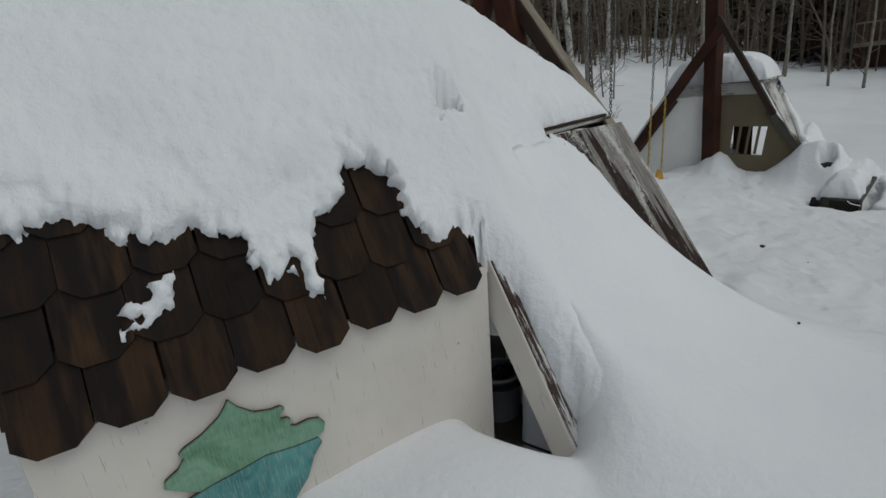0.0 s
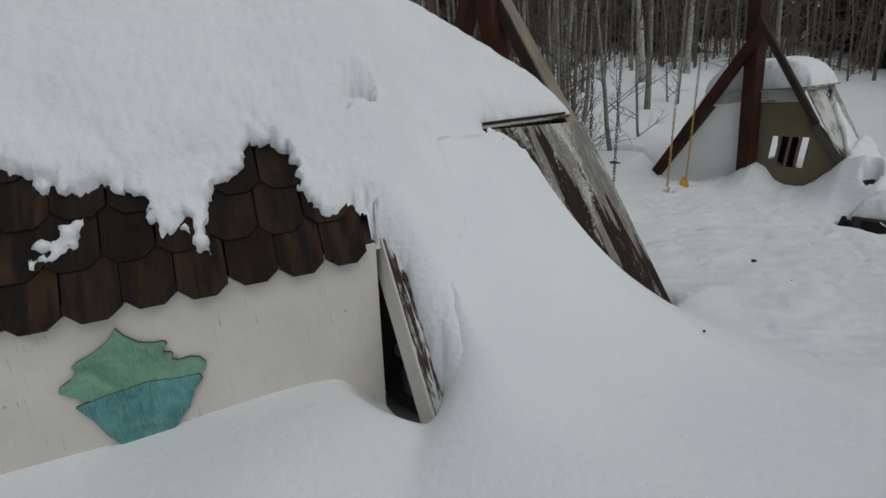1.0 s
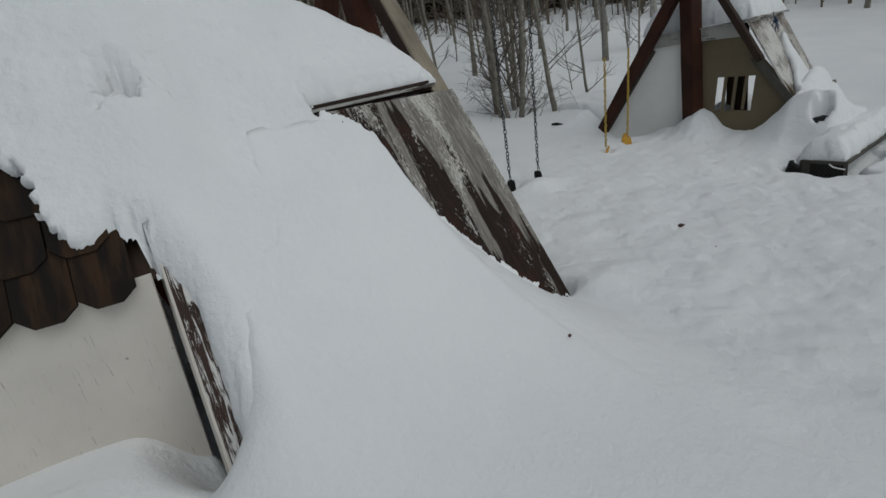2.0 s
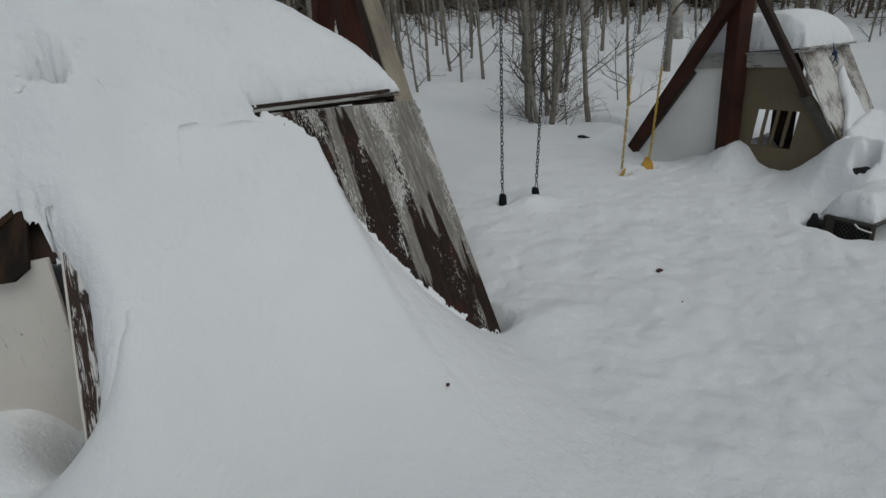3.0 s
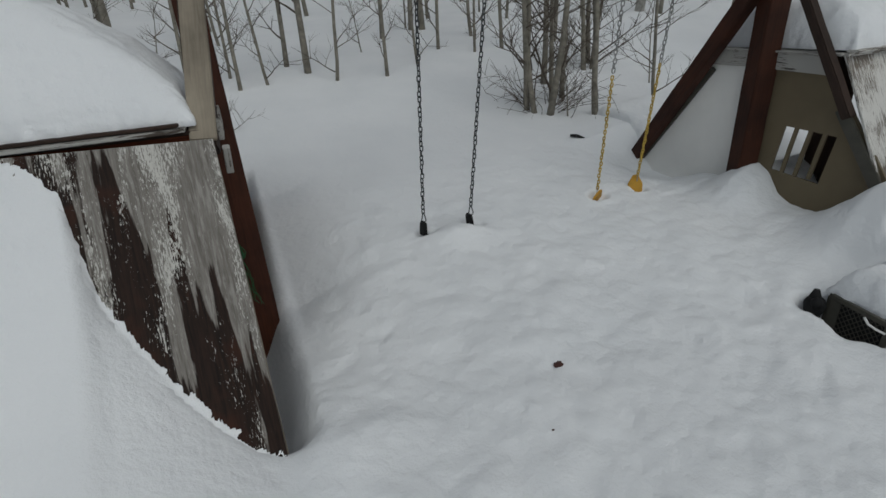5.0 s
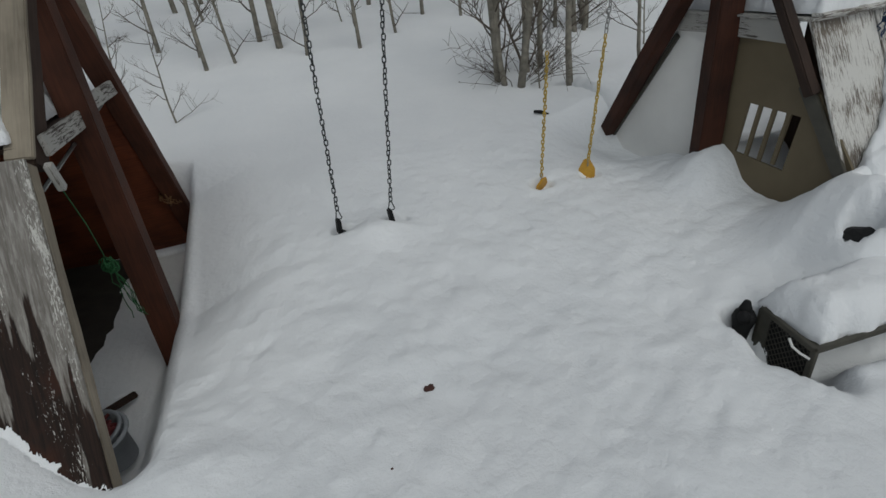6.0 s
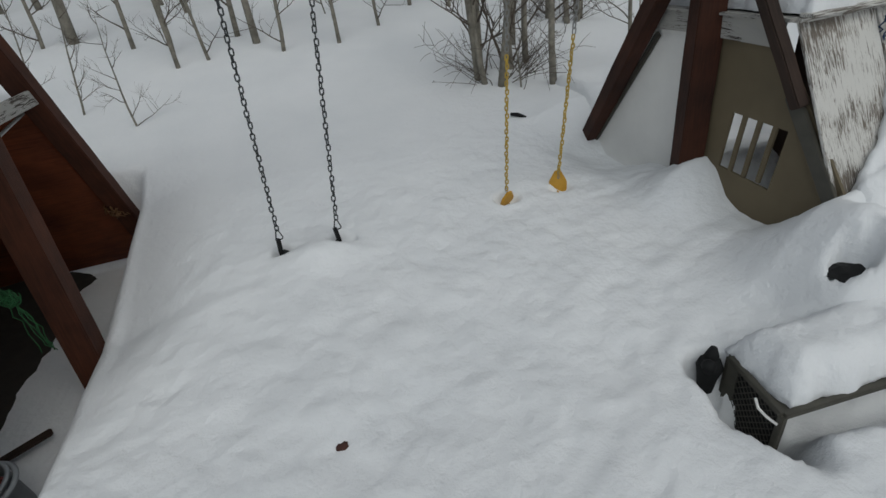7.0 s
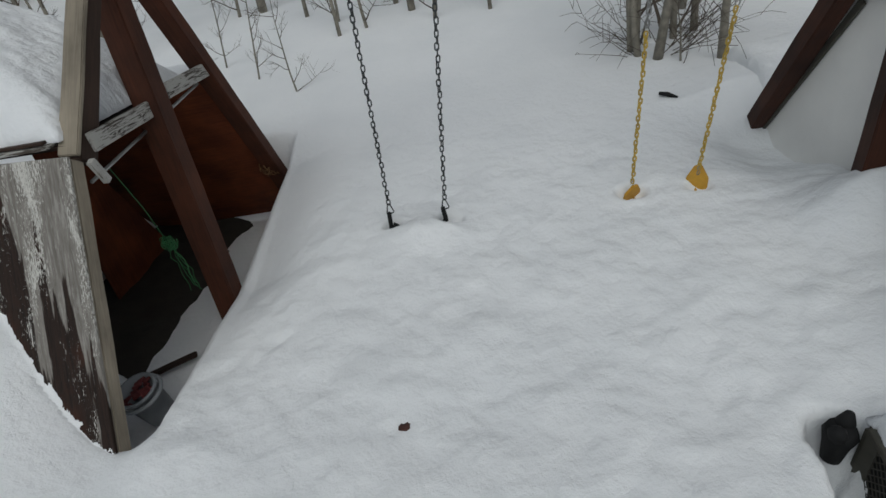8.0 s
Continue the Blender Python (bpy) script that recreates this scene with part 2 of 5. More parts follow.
# ---- shapes of the snow ----
def value_noise(x, y, seed=0):
    """Smooth noise from -1 to 1 on arrays."""
    xi, yi = np.floor(x).astype(np.int64), np.floor(y).astype(np.int64)
    fx, fy = x - xi, y - yi
    fx, fy = fx * fx * fx * (fx * (fx * 6 - 15) + 10), fy * fy * fy * (fy * (fy * 6 - 15) + 10)

    def h(a, b):
        q = (a * 374761393 + b * 668265263 + seed * 974711) & 0x7FFFFFFF
        q = ((q ^ (q >> 13)) * 1274126177) & 0x7FFFFFFF
        return ((q ^ (q >> 16)) & 0xFFFF) / 32767.5 - 1

    return (h(xi, yi) * (1 - fx) + h(xi + 1, yi) * fx) * (1 - fy) + (h(xi, yi + 1) * (1 - fx) + h(xi + 1, yi + 1) * fx) * fy


def fractal(x, y, scale, octaves=4, seed=0, gain=0.5):
    s, a, tot = 0, 1.0, 0
    for k in range(octaves):
        s = s + a * value_noise(x * scale * 2 ** k + 17.3 * k, y * scale * 2 ** k - 9.1 * k, seed + k)
        tot += a
        a *= gain
    return s / tot


def solid_noise(p, scale, octaves=3, seed=0, gain=0.5):
    """Smooth noise from about -1 to 1 at points in space."""
    def one(q, sd):
        i = np.floor(q).astype(np.int64)
        f = q - i
        f = f * f * (3 - 2 * f)

        def h(a, b, c):
            k = ((i[:, 0] + a) * 374761393 + (i[:, 1] + b) * 668265263 + (i[:, 2] + c) * 1440662683 + sd * 974711) & 0x7FFFFFFF
            k = ((k ^ (k >> 13)) * 1274126177) & 0x7FFFFFFF
            return ((k ^ (k >> 16)) & 0xFFFF) / 32767.5 - 1

        def row(b, c):
            return h(0, b, c) * (1 - f[:, 0]) + h(1, b, c) * f[:, 0]

        return (row(0, 0) * (1 - f[:, 1]) + row(1, 0) * f[:, 1]) * (1 - f[:, 2]) + (row(0, 1) * (1 - f[:, 1]) + row(1, 1) * f[:, 1]) * f[:, 2]

    out, a, tot = 0, 1.0, 0
    for k in range(octaves):
        out = out + a * one(p * scale * 2 ** k + 13.7 * k, seed + k)
        tot += a
        a *= gain
    return out / tot


def hump(x, y, cx, cy, rx, ry, h, turn=0.0, power=2.0):
    c, s = math.cos(radians(turn)), math.sin(radians(turn))
    u, v = ((x - cx) * c + (y - cy) * s) / rx, (-(x - cx) * s + (y - cy) * c) / ry
    return h * np.exp(-((u * u + v * v) ** (power / 2)))


def step(a, b, x):
    t = np.clip((x - a) / (b - a), 0, 1)
    return t * t * (3 - 2 * t)


def smooth_max(a, b, k):
    h = np.clip(0.5 + 0.5 * (a - b) / k, 0, 1)
    return b + (a - b) * h + k * h * (1 - h)


def side_y(x, z):
    """Where the slanted side of the near playhouse stands, at x and height z."""
    return 0.885 + 0.098 * (-1.75 - x) - 0.585 * (1.6 - z)


def contact(x):
    """How high the drift lies against that side."""
    return np.interp(x, [-3.2, -2.9, -2.75, -2.62, -2.53, -2.49, -2.45, -2.34, -2.19, -2.05, -1.9, -1.77, -1.5, -1.1], [1.74, 1.62, 1.55, 1.48, 1.38, 1.15, 0.92, 0.69, 0.45, 0.27, 0.12, 0.03, 0.0, -0.02])


def far_front(y):
    """Height of the snow along the front of the far playhouse."""
    return np.interp(y, [-0.6, -0.15, 0.05, 0.2, 0.35, 0.55, 0.8, 0.95, 1.08, 1.22, 1.38, 1.55, 1.9, 2.3, 2.65, 2.9, 3.2, 4.0],
                     [0.55, 0.62, 0.55, 0.38, 0.26, 0.17, 0.17, 0.25, 0.43, 0.515, 0.43, 0.31, 0.22, 0.07, 0.09, 0.30, 0.58, 0.66])


def drift_height(x, y):
    h = contact(x)
    y0 = side_y(x, h)
    s = np.maximum(y0 - y, 0)
    foot = 0.06 * np.minimum(y0 - 1.2, 0) + 0.02
    return foot + (h - foot) * np.exp(-((s / 0.98) ** 1.12))


def ground_height(x, y):
    x, y = np.asarray(x, float), np.asarray(y, float)
    yy = np.maximum(y, 0)
    z = 0.06 * np.maximum(np.minimum(y, 0), -8) + np.where(yy < 8, 0.13 * yy + 0.006 * yy * yy, 1.424 + 0.15 * (np.minimum(yy, 28) - 8))
    z = z + 0.05 * np.clip(x - 5, 0, 20) + 0.22 * np.clip(np.hypot(x, y) - 30, 0, 60)
    z = z - 0.10 * step(-5.8, -7.2, x) * step(4, 1, y)
    # bank in front of the white wall and the pit at its corner
    z = z + hump(x, y, -4.78, 0.25, 0.85, 0.75, 0.25, -17)
    # drift down the side of the near playhouse
    out = np.clip(0.35 - y, 0, 1.5)
    fade = step(-0.03 - 1.3 * out, 0.12, x + 3.95) * step(-0.7, -1.9, x)
    free = step(0.12, -0.02, y - side_y(x, np.minimum(contact(x), 1.6)))
    z = z + (smooth_max(drift_height(x, y), z, 0.18) - z) * free * fade
    z = z - hump(x, y, -4.14, 0.55, 0.22, 0.36, 0.30, 0, 3.0)
    # hollow inside and before the open end of the near playhouse
    inside = step(-1.50, -1.92, x) * step(-3.95, -3.6, x) * step(0.02, 0.25, y - side_y(x, np.minimum(contact(x), 1.6))) * step(4.1, 3.85, y)
    rim = np.interp(y, [-0.4, -0.1, 0.1, 0.5, 1.1, 1.6, 2.2, 2.9, 3.5, 4.2], [0.18, 0.16, 0.12, 0.06, 0.04, -0.03, 0.12, 0.28, 0.38, 0.66])
    k = np.exp(-(((x + 1.62) / 0.55) ** 2)) * step(-0.5, 0.0, y) * step(4.3, 3.4, y) * (1 - step(-1.45, -1.8, x) * (1 - inside))
    z = z + (rim - z) * k * 0.95
    z = z + (-0.42 - z) * inside
    z = z + (-0.45 - z) * step(-4.13, -4.06, x) * step(-3.82, -3.89, x) * step(0.05, 0.14, y - side_y(x, 0.12)) * step(1.25, 1.0, y)
    u, v = (x + 6.13) * 0.953 - (y - 1.37) * 0.303, (x + 6.13) * 0.303 + (y - 1.37) * 0.953
    z = z + (-0.55 - z) * step(0.02, 0.12, v) * step(2.0, 1.7, v) * step(0.03, 0.12, u) * step(2.8, 2.5, u)
    # seats sunk in the snow, each with its bank
    z = z + hump(x, y, 0.06, 1.74, 0.28, 0.20, 0.10)
    for cx, cy, r, d in ((-0.17, 1.88, 0.085, 0.13), (0.32, 1.86, 0.10, 0.12), (1.83, 1.87, 0.11, 0.11), (2.35, 1.83, 0.09, 0.07)):
        z = z - hump(x, y, cx, cy, r, 0.75 * r, d, 0, 4.0)
    # snow along the front of the far playhouse, and drifts at its sides
    k = np.exp(-(((x - 3.22) / np.where(y > 1.6, 0.48, 0.36)) ** 2)) * step(-0.9, -0.3, y) * step(4.2, 3.3, y)
    z = z + (far_front(y) - z) * np.where(x > 3.22, np.maximum(k, step(-0.3, 0.1, y) * step(3.1, 2.8, y) * step(5.5, 4.9, x)), k)
    z = z + hump(x, y, 3.95, -0.45, 0.75, 0.50, 0.22, 20) + hump(x, y, 4.0, -0.02, 0.55, 0.30, 0.16, 0)
    z = z + hump(x, y, 4.4, 3.5, 0.9, 0.6, 0.18)
    # round the metal bench
    crumble = 0.03 * fractal(x, y, 14, 3, 61, 0.6)
    z = z - hump(x + crumble, y + crumble, 2.17, -0.60, 0.135, 0.33, 0.34, 8, 4.0) - hump(x, y + crumble, 3.05, -0.70, 0.95, 0.23, 0.32, -4, 6.0) - hump(x, y, 2.14, -0.29, 0.11, 0.11, 0.20, 0, 4.0)
    z = z + hump(x, y, 3.0, 0.2, 0.5, 0.25, 0.06) - hump(x + crumble, y + crumble, 3.08, -0.29, 0.125, 0.095, 0.24, 0, 6.0)
    near = np.exp(-((x / 7) ** 4 + (y / 3.4) ** 4)) * step(-2.4, -1.2, x - 0.3 * y)
    z = z + near * (0.024 * fractal(x, y, 1.9, 2, 3) + 0.016 * fractal(0.8 * x + 0.6 * y, 0.8 * y - 0.6 * x, 4.6, 2, 9) + 0.013 * fractal(0.5 * x - 0.87 * y, 0.5 * y + 0.87 * x, 8.0, 2, 10) + 0.005 * fractal(x, y, 17, 2, 12))
    z = z + 0.10 * fractal(x, y, 0.22, 3, 5) * step(4, 9, np.hypot(x, y))
    return z


EAVE = Vector((-6.145, 1.325, 0.90))        # lower left corner of the shingled roof
WALL_X = Vector((0.953, -0.303, 0))         # along the white wall
WALL_IN = Vector((0.303, 0.953, 0))         # into the house
PITCH = radians(61)
ROOF_UP = WALL_IN * math.cos(PITCH) + Vector((0, 0, 1)) * math.sin(PITCH)


def roof_uv(x, y):
    dx, dy = x - EAVE.x, y - EAVE.y
    return dx * WALL_X.x + dy * WALL_X.y, (dx * WALL_IN.x + dy * WALL_IN.y) / math.cos(PITCH)


# ---- the ground ----
def spread(a, b, d, far):
    mid = np.arange(a, b + d / 2, d)
    out, s = [], d
    while not out or out[-1] < far:
        s *= 1.16
        out.append((out[-1] if out else 0) + s)
    out = np.array(out)
    return np.concatenate([a - out[::-1], mid, b + out])


def grid_faces(nx, ny):
    i = np.arange(nx * ny).reshape(ny, nx)
    return np.stack([i[:-1, :-1].ravel(), i[:-1, 1:].ravel(), i[1:, 1:].ravel(), i[1:, :-1].ravel()], 1)


def sheet(name, verts, faces, mat):
    me = bpy.data.meshes.new(name)
    me.vertices.add(len(verts))
    me.vertices.foreach_set("co", np.asarray(verts, np.float32).ravel())
    me.loops.add(faces.size)
    me.loops.foreach_set("vertex_index", faces.astype(np.int32).ravel())
    me.polygons.add(len(faces))
    me.polygons.foreach_set("loop_start", np.arange(0, faces.size, faces.shape[1], dtype=np.int32))
    me.materials.append(mat)
    me.update(calc_edges=True)
    me.validate()
    me.shade_smooth()
    return me


gx, gy = spread(-7.5, 5.5, 0.028, 160), spread(-2.6, 5.6, 0.028, 160)
GX, GY = np.meshgrid(gx, gy)
ground = part("ground", sheet("ground", np.stack([GX, GY, ground_height(GX, GY)], -1).reshape(-1, 3), grid_faces(len(gx), len(gy)), SNOW))
tagged(ground, "soft white snow sloping gently up into bare woods", "ground", kind="structure")


def blanket(name, x0, x1, y0, y1, d, top, under, mask, mat, label, rounding=0.12, skirt=0.0, lumps=0.012, crumbs=0.010, soft=None, tilt=None, dy=None):
    """A layer of snow with a rounded ragged rim: kept where mask (a distance) is positive, lying on under."""
    dy = dy or d
    xs, ys = np.arange(x0, x1 + d / 2, d), np.arange(y0, y1 + dy / 2, dy)
    X, Y = np.meshgrid(xs, ys)
    M = mask(X, Y)
    e = d * 0.25
    dmx, dmy = (mask(X + e, Y) - mask(X - e, Y)) / (2 * e), (mask(X, Y + e) - mask(X, Y - e)) / (2 * e)
    g2 = np.maximum(dmx ** 2 + dmy ** 2, 0.25)
    out = M < 0
    mv = np.where(out, np.clip(-M / g2, 0, 1.4 * d), 0)
    X2 = X + np.where(out, np.clip(mv * dmx, -d, d), 0)
    Y2 = Y + np.where(out, np.clip(mv * dmy, -dy, dy), 0)
    inside = (M > 0).ravel()
    F = grid_faces(len(xs), len(ys))
    F = F[inside[F].any(1)]
    U = under(X2, Y2)
    T = np.maximum(top(X2, Y2), U + 0.004)
    c = np.clip(M / rounding, 0, 1)
    Z = U - skirt * (1 - c) ** 6 + (T - U + skirt * (1 - c) ** 6) * np.sqrt(1 - (1 - c) ** 2)
    Z = np.where(out, U - 0.006 - skirt, Z)
    grid = np.stack([X2, Y2, Z], -1)
    if tilt is not None:
        # on a slope the layer is thick across the slope, not straight up
        k, (nx, ny, nz) = tilt
        w = (k(X2, Y2) * (Z - U))[..., None]
        grid = grid + w * (np.array([nx, ny, nz]) * nz - np.array([0, 0, 1.0]))
    ex, ey = np.gradient(grid, axis=1), np.gradient(grid, axis=0)
    nrm = np.cross(ex, ey).reshape(-1, 3)
    nrm /= np.maximum(np.linalg.norm(nrm, axis=1, keepdims=True), 1e-9)
    V = grid.reshape(-1, 3)
    # lumps all over, wet crumbs towards the ragged rim
    rim = np.clip(1.3 - M / (1.6 * rounding), 0, 1).ravel()
    calm = 1.0 if soft is None else soft(X2, Y2).ravel()
    push = calm * (lumps * (solid_noise(V * (0.7, 0.7, 1.5), 4.2, 3, 3) + 0.9 * np.abs(solid_noise(V * (0.8, 0.8, 1.4), 7.5, 2, 5)) * (0.4 + 0.6 * rim)) + 0.35 * lumps * solid_noise(V, 19, 2, 8))
    push = push + crumbs * rim * calm * (solid_noise(V, 13, 2, 11, 0.8) + 0.35 * solid_noise(V, 38, 1, 12))
    V = V + nrm * np.where(out.ravel(), 0.5 * push, push)[:, None]
    used = np.unique(F)
    new_i = np.zeros(len(V), np.int64)
    new_i[used] = np.arange(len(used))
    ob = part(name, sheet(name, V[used], new_i[F], mat))
    tagged(ob, label, "snow", kind="stuff")
    return ob


# ---- near playhouse: snow lying over it and the drift down its side ----
def dome(x, y):
    ridge = np.interp(x, [-6.7, -6.4, -6.0, -5.2, -4.2, -3.4, -2.8, -2.4, -2.12, -1.94, -1.84, -1.78], [2.3, 2.62, 2.76, 2.80, 2.78, 2.68, 2.48, 2.29, 2.11, 1.93, 1.81, 1.70])
    back = step(3.4, 2.2, y)
    return 1.2 + (ridge - 1.2) * back


def roof_under(x, y):
    u, v = roof_uv(x, y)
    shingles = np.minimum(EAVE.z + 0.02 + 0.035 * u + v * math.sin(PITCH), 2.3)
    lean = np.minimum(1.6 + (y - side_y(x, 1.6)) / 0.585, 1.66)
    lean = np.maximum(lean, ground_height(x, y) - 0.10)
    return np.where(u < 2.14, shingles, lean)


def roof_top(x, y):
    u, v = roof_uv(x, y)
    lumps = 0.05 * fractal(u * 0.7, v * 0.9, 2.0, 3, 21)
    cover = EAVE.z + 0.035 * u + v * math.sin(PITCH) + 0.17 + 0.10 * step(0.5, 1.3, v) + 0.07 * fractal(u * 0.5, v * 1.3, 3.0, 3, 77, 0.5)
    d = dome(x, y)
    left = -smooth_max(-cover, -d, 0.30)
    s = np.maximum(side_y(x, np.minimum(contact(x), 1.6)) - y, 0)
    drift = drift_height(x, y) + 0.006 - 0.06 * np.maximum(step(0.15, 1.1, s) * step(-3.95, -3.6, x), step(0.45, 1.1, s))
    lumps = lumps * (1 - step(0.0, 0.35, s))
    dy = y - side_y(x, 1.66)
    behind = 1.70 + np.where(dy > 0, 2.4 - 0.4 * step(-3.3, -2.6, x), 6.0) * dy - 0.05 * step(-2.9, -2.5, x)
    body = -smooth_max(-behind, -d, 0.28)
    over, apart = smooth_max(drift, body, 0.22), np.where(y > side_y(x, 1.6) - 0.03, body, drift)
    k3 = step(-3.0, -2.7, x)
    body = over * (1 - k3) + apart * k3
    k = step(2.02, 2.6, u)
    both = left * (1 - k) + body * k
    k2 = step(2.15, 2.75, u)
    return np.maximum(left, both) * (1 - k2) + both * k2 + lumps


QB_U = [-0.2, -0.06, -0.02, 0.04, 0.10, 0.23, 0.40, 0.58, 0.62, 0.67, 0.74, 0.95, 0.99, 1.04, 1.12, 1.19, 1.24, 1.26, 1.30, 1.40, 1.46, 1.50, 1.66, 1.75, 1.80, 1.88, 1.96, 2.05, 2.14, 2.2]
QB_V = [1.5, 1.05, 0.95, 0.74, 0.90, 0.85, 0.78, 0.70, 0.62, 0.64, 0.68, 0.58, 0.34, 0.32, 0.42, 0.24, 0.20, 0.42, 0.57, 0.60, 0.66, 0.80, 0.80, 0.68, 0.45, 0.25, 0.27, 0.33, 0.28, 0.22]


ROOF_OUT = Vector((0, 0, 1)) * math.cos(PITCH) - WALL_IN * math.sin(PITCH)


def on_shingles(x, y):
    u, v = roof_uv(x, y)
    return step(2.08, 1.80, u) * step(1.5, 0.7, v)


def roof_mask(x, y):
    u, v = roof_uv(x, y)
    rag = 0.075 * fractal(u, v * 0.8, 8.0, 3, 31, 0.65) + 0.055 * fractal(u, v, 24, 2, 35, 0.6)
    q = (v - np.interp(u + 0.6 * rag, QB_U, QB_V) + 0.7 * rag) * math.cos(PITCH)
    a = np.minimum(np.minimum(q, 0.6 * (u + 0.06 + 0.45 * np.clip(v - 1.05, 0, 0.8) + 0.4 * rag)), 3.4 - y)
    clump = 0.085 - np.hypot((u - 0.54 + 1.5 * rag) * 0.8, (v - 0.42 + rag) * 1.3)
    a = np.maximum(a, clump * 0.55)
    kb = step(0.35, -0.05, v)
    b = np.minimum(0.30 * ((u - 2.15) * (1 - kb) + (x + 3.965 + 0.22 * np.clip(0.58 - y, -0.4, 0.6)) * kb + 0.10 * rag), 3.4 - y)
    m = np.maximum(a, b)
    h = contact(x)
    low = (side_y(x, h) - y + 0.02 + 0.45 * rag)
    high = y - side_y(x, 1.66) - 0.05 + 0.15 * rag
    bare = np.maximum(low, high)
    m = np.minimum(m, bare + 2.5 * np.maximum(-2.87 - x, 0))
    m = np.minimum(m, np.where(y > side_y(x, 1.66) - 0.1, -1.82 + 0.12 * rag - x, 9))
    # a small thaw hole where the roof meets the side
    hole = np.hypot((x + 3.84) / 2.0, (y - 1.07) * 1.3) - 0.045 + 0.6 * rag
    m = np.minimum(m, hole)
    return np.minimum(m, np.minimum(y + 0.9, np.minimum(-1.75 - x, x + 0.28 * y + 4.15 + np.where(y > 0.45, 9, 0))))


snow_on_roof = blanket("roof_snow", -6.75, -0.7, -2.35, 3.45, 0.0135, roof_top, roof_under, roof_mask, SNOW_ROOF,
                       "thick wet snow sliding off the playhouse roof into a drift", 0.06, lumps=0.040, crumbs=0.024, dy=0.009,
                       tilt=(on_shingles, tuple(ROOF_OUT)),
                       soft=lambda x, y: 0.10 + 0.90 * step(0.25, -0.10, side_y(x, 1.66) - y) * (0.40 + 0.60 * on_shingles(x, y)))


# ---- near playhouse ----
playhouse = tagged(empty("playhouse", (-3.2, 1.6, 0)), "snow-laden playhouse of leaning posts, peeling boards and brown shingles", "playhouse")


def on_wall(u, z, out=0.0):
    p = Vector((-6.13, 1.37, 0)) + WALL_X * u - WALL_IN * out
    return Vector((p.x, p.y, z))


panel("wall_panel", [on_wall(0, -0.75), on_wall(2.05, -0.75), on_wall(2.15, 1.05), on_wall(0, 0.93)], 0.03, WHITE_WALL, playhouse, "cracked off-white painted plywood wall")
panel("end_wall", [on_wall(0, -0.75, -0.03) + WALL_IN * 2.0, on_wall(0, -0.75, -0.03), on_wall(0, 1.0, -0.03), on_wall(0, 2.1, -0.7), on_wall(0, 2.1, -1.3), on_wall(0, 1.0, -2.03)], 0.03, WHITE_WALL, playhouse)
# roof deck under the shingles, seen at its edge
deck0 = EAVE + ROOF_UP * 0.16 - Vector((0, 0, 0.035)) + WALL_IN * 0.03
panel("roof_deck", [deck0 - WALL_X * 0.03, deck0 + WALL_X * 2.2, deck0 + WALL_X * 2.2 + ROOF_UP * 1.45, deck0 - WALL_X * 0.05 + ROOF_UP * 1.45], 0.03, POST_DARK, playhouse)
# slanted side: board next to the open end and the snow-covered one behind it
low = -0.55


def on_side(x, z, out=0.0):
    return Vector((x, side_y(x, z) - out * 0.86, z + out * 0.5))


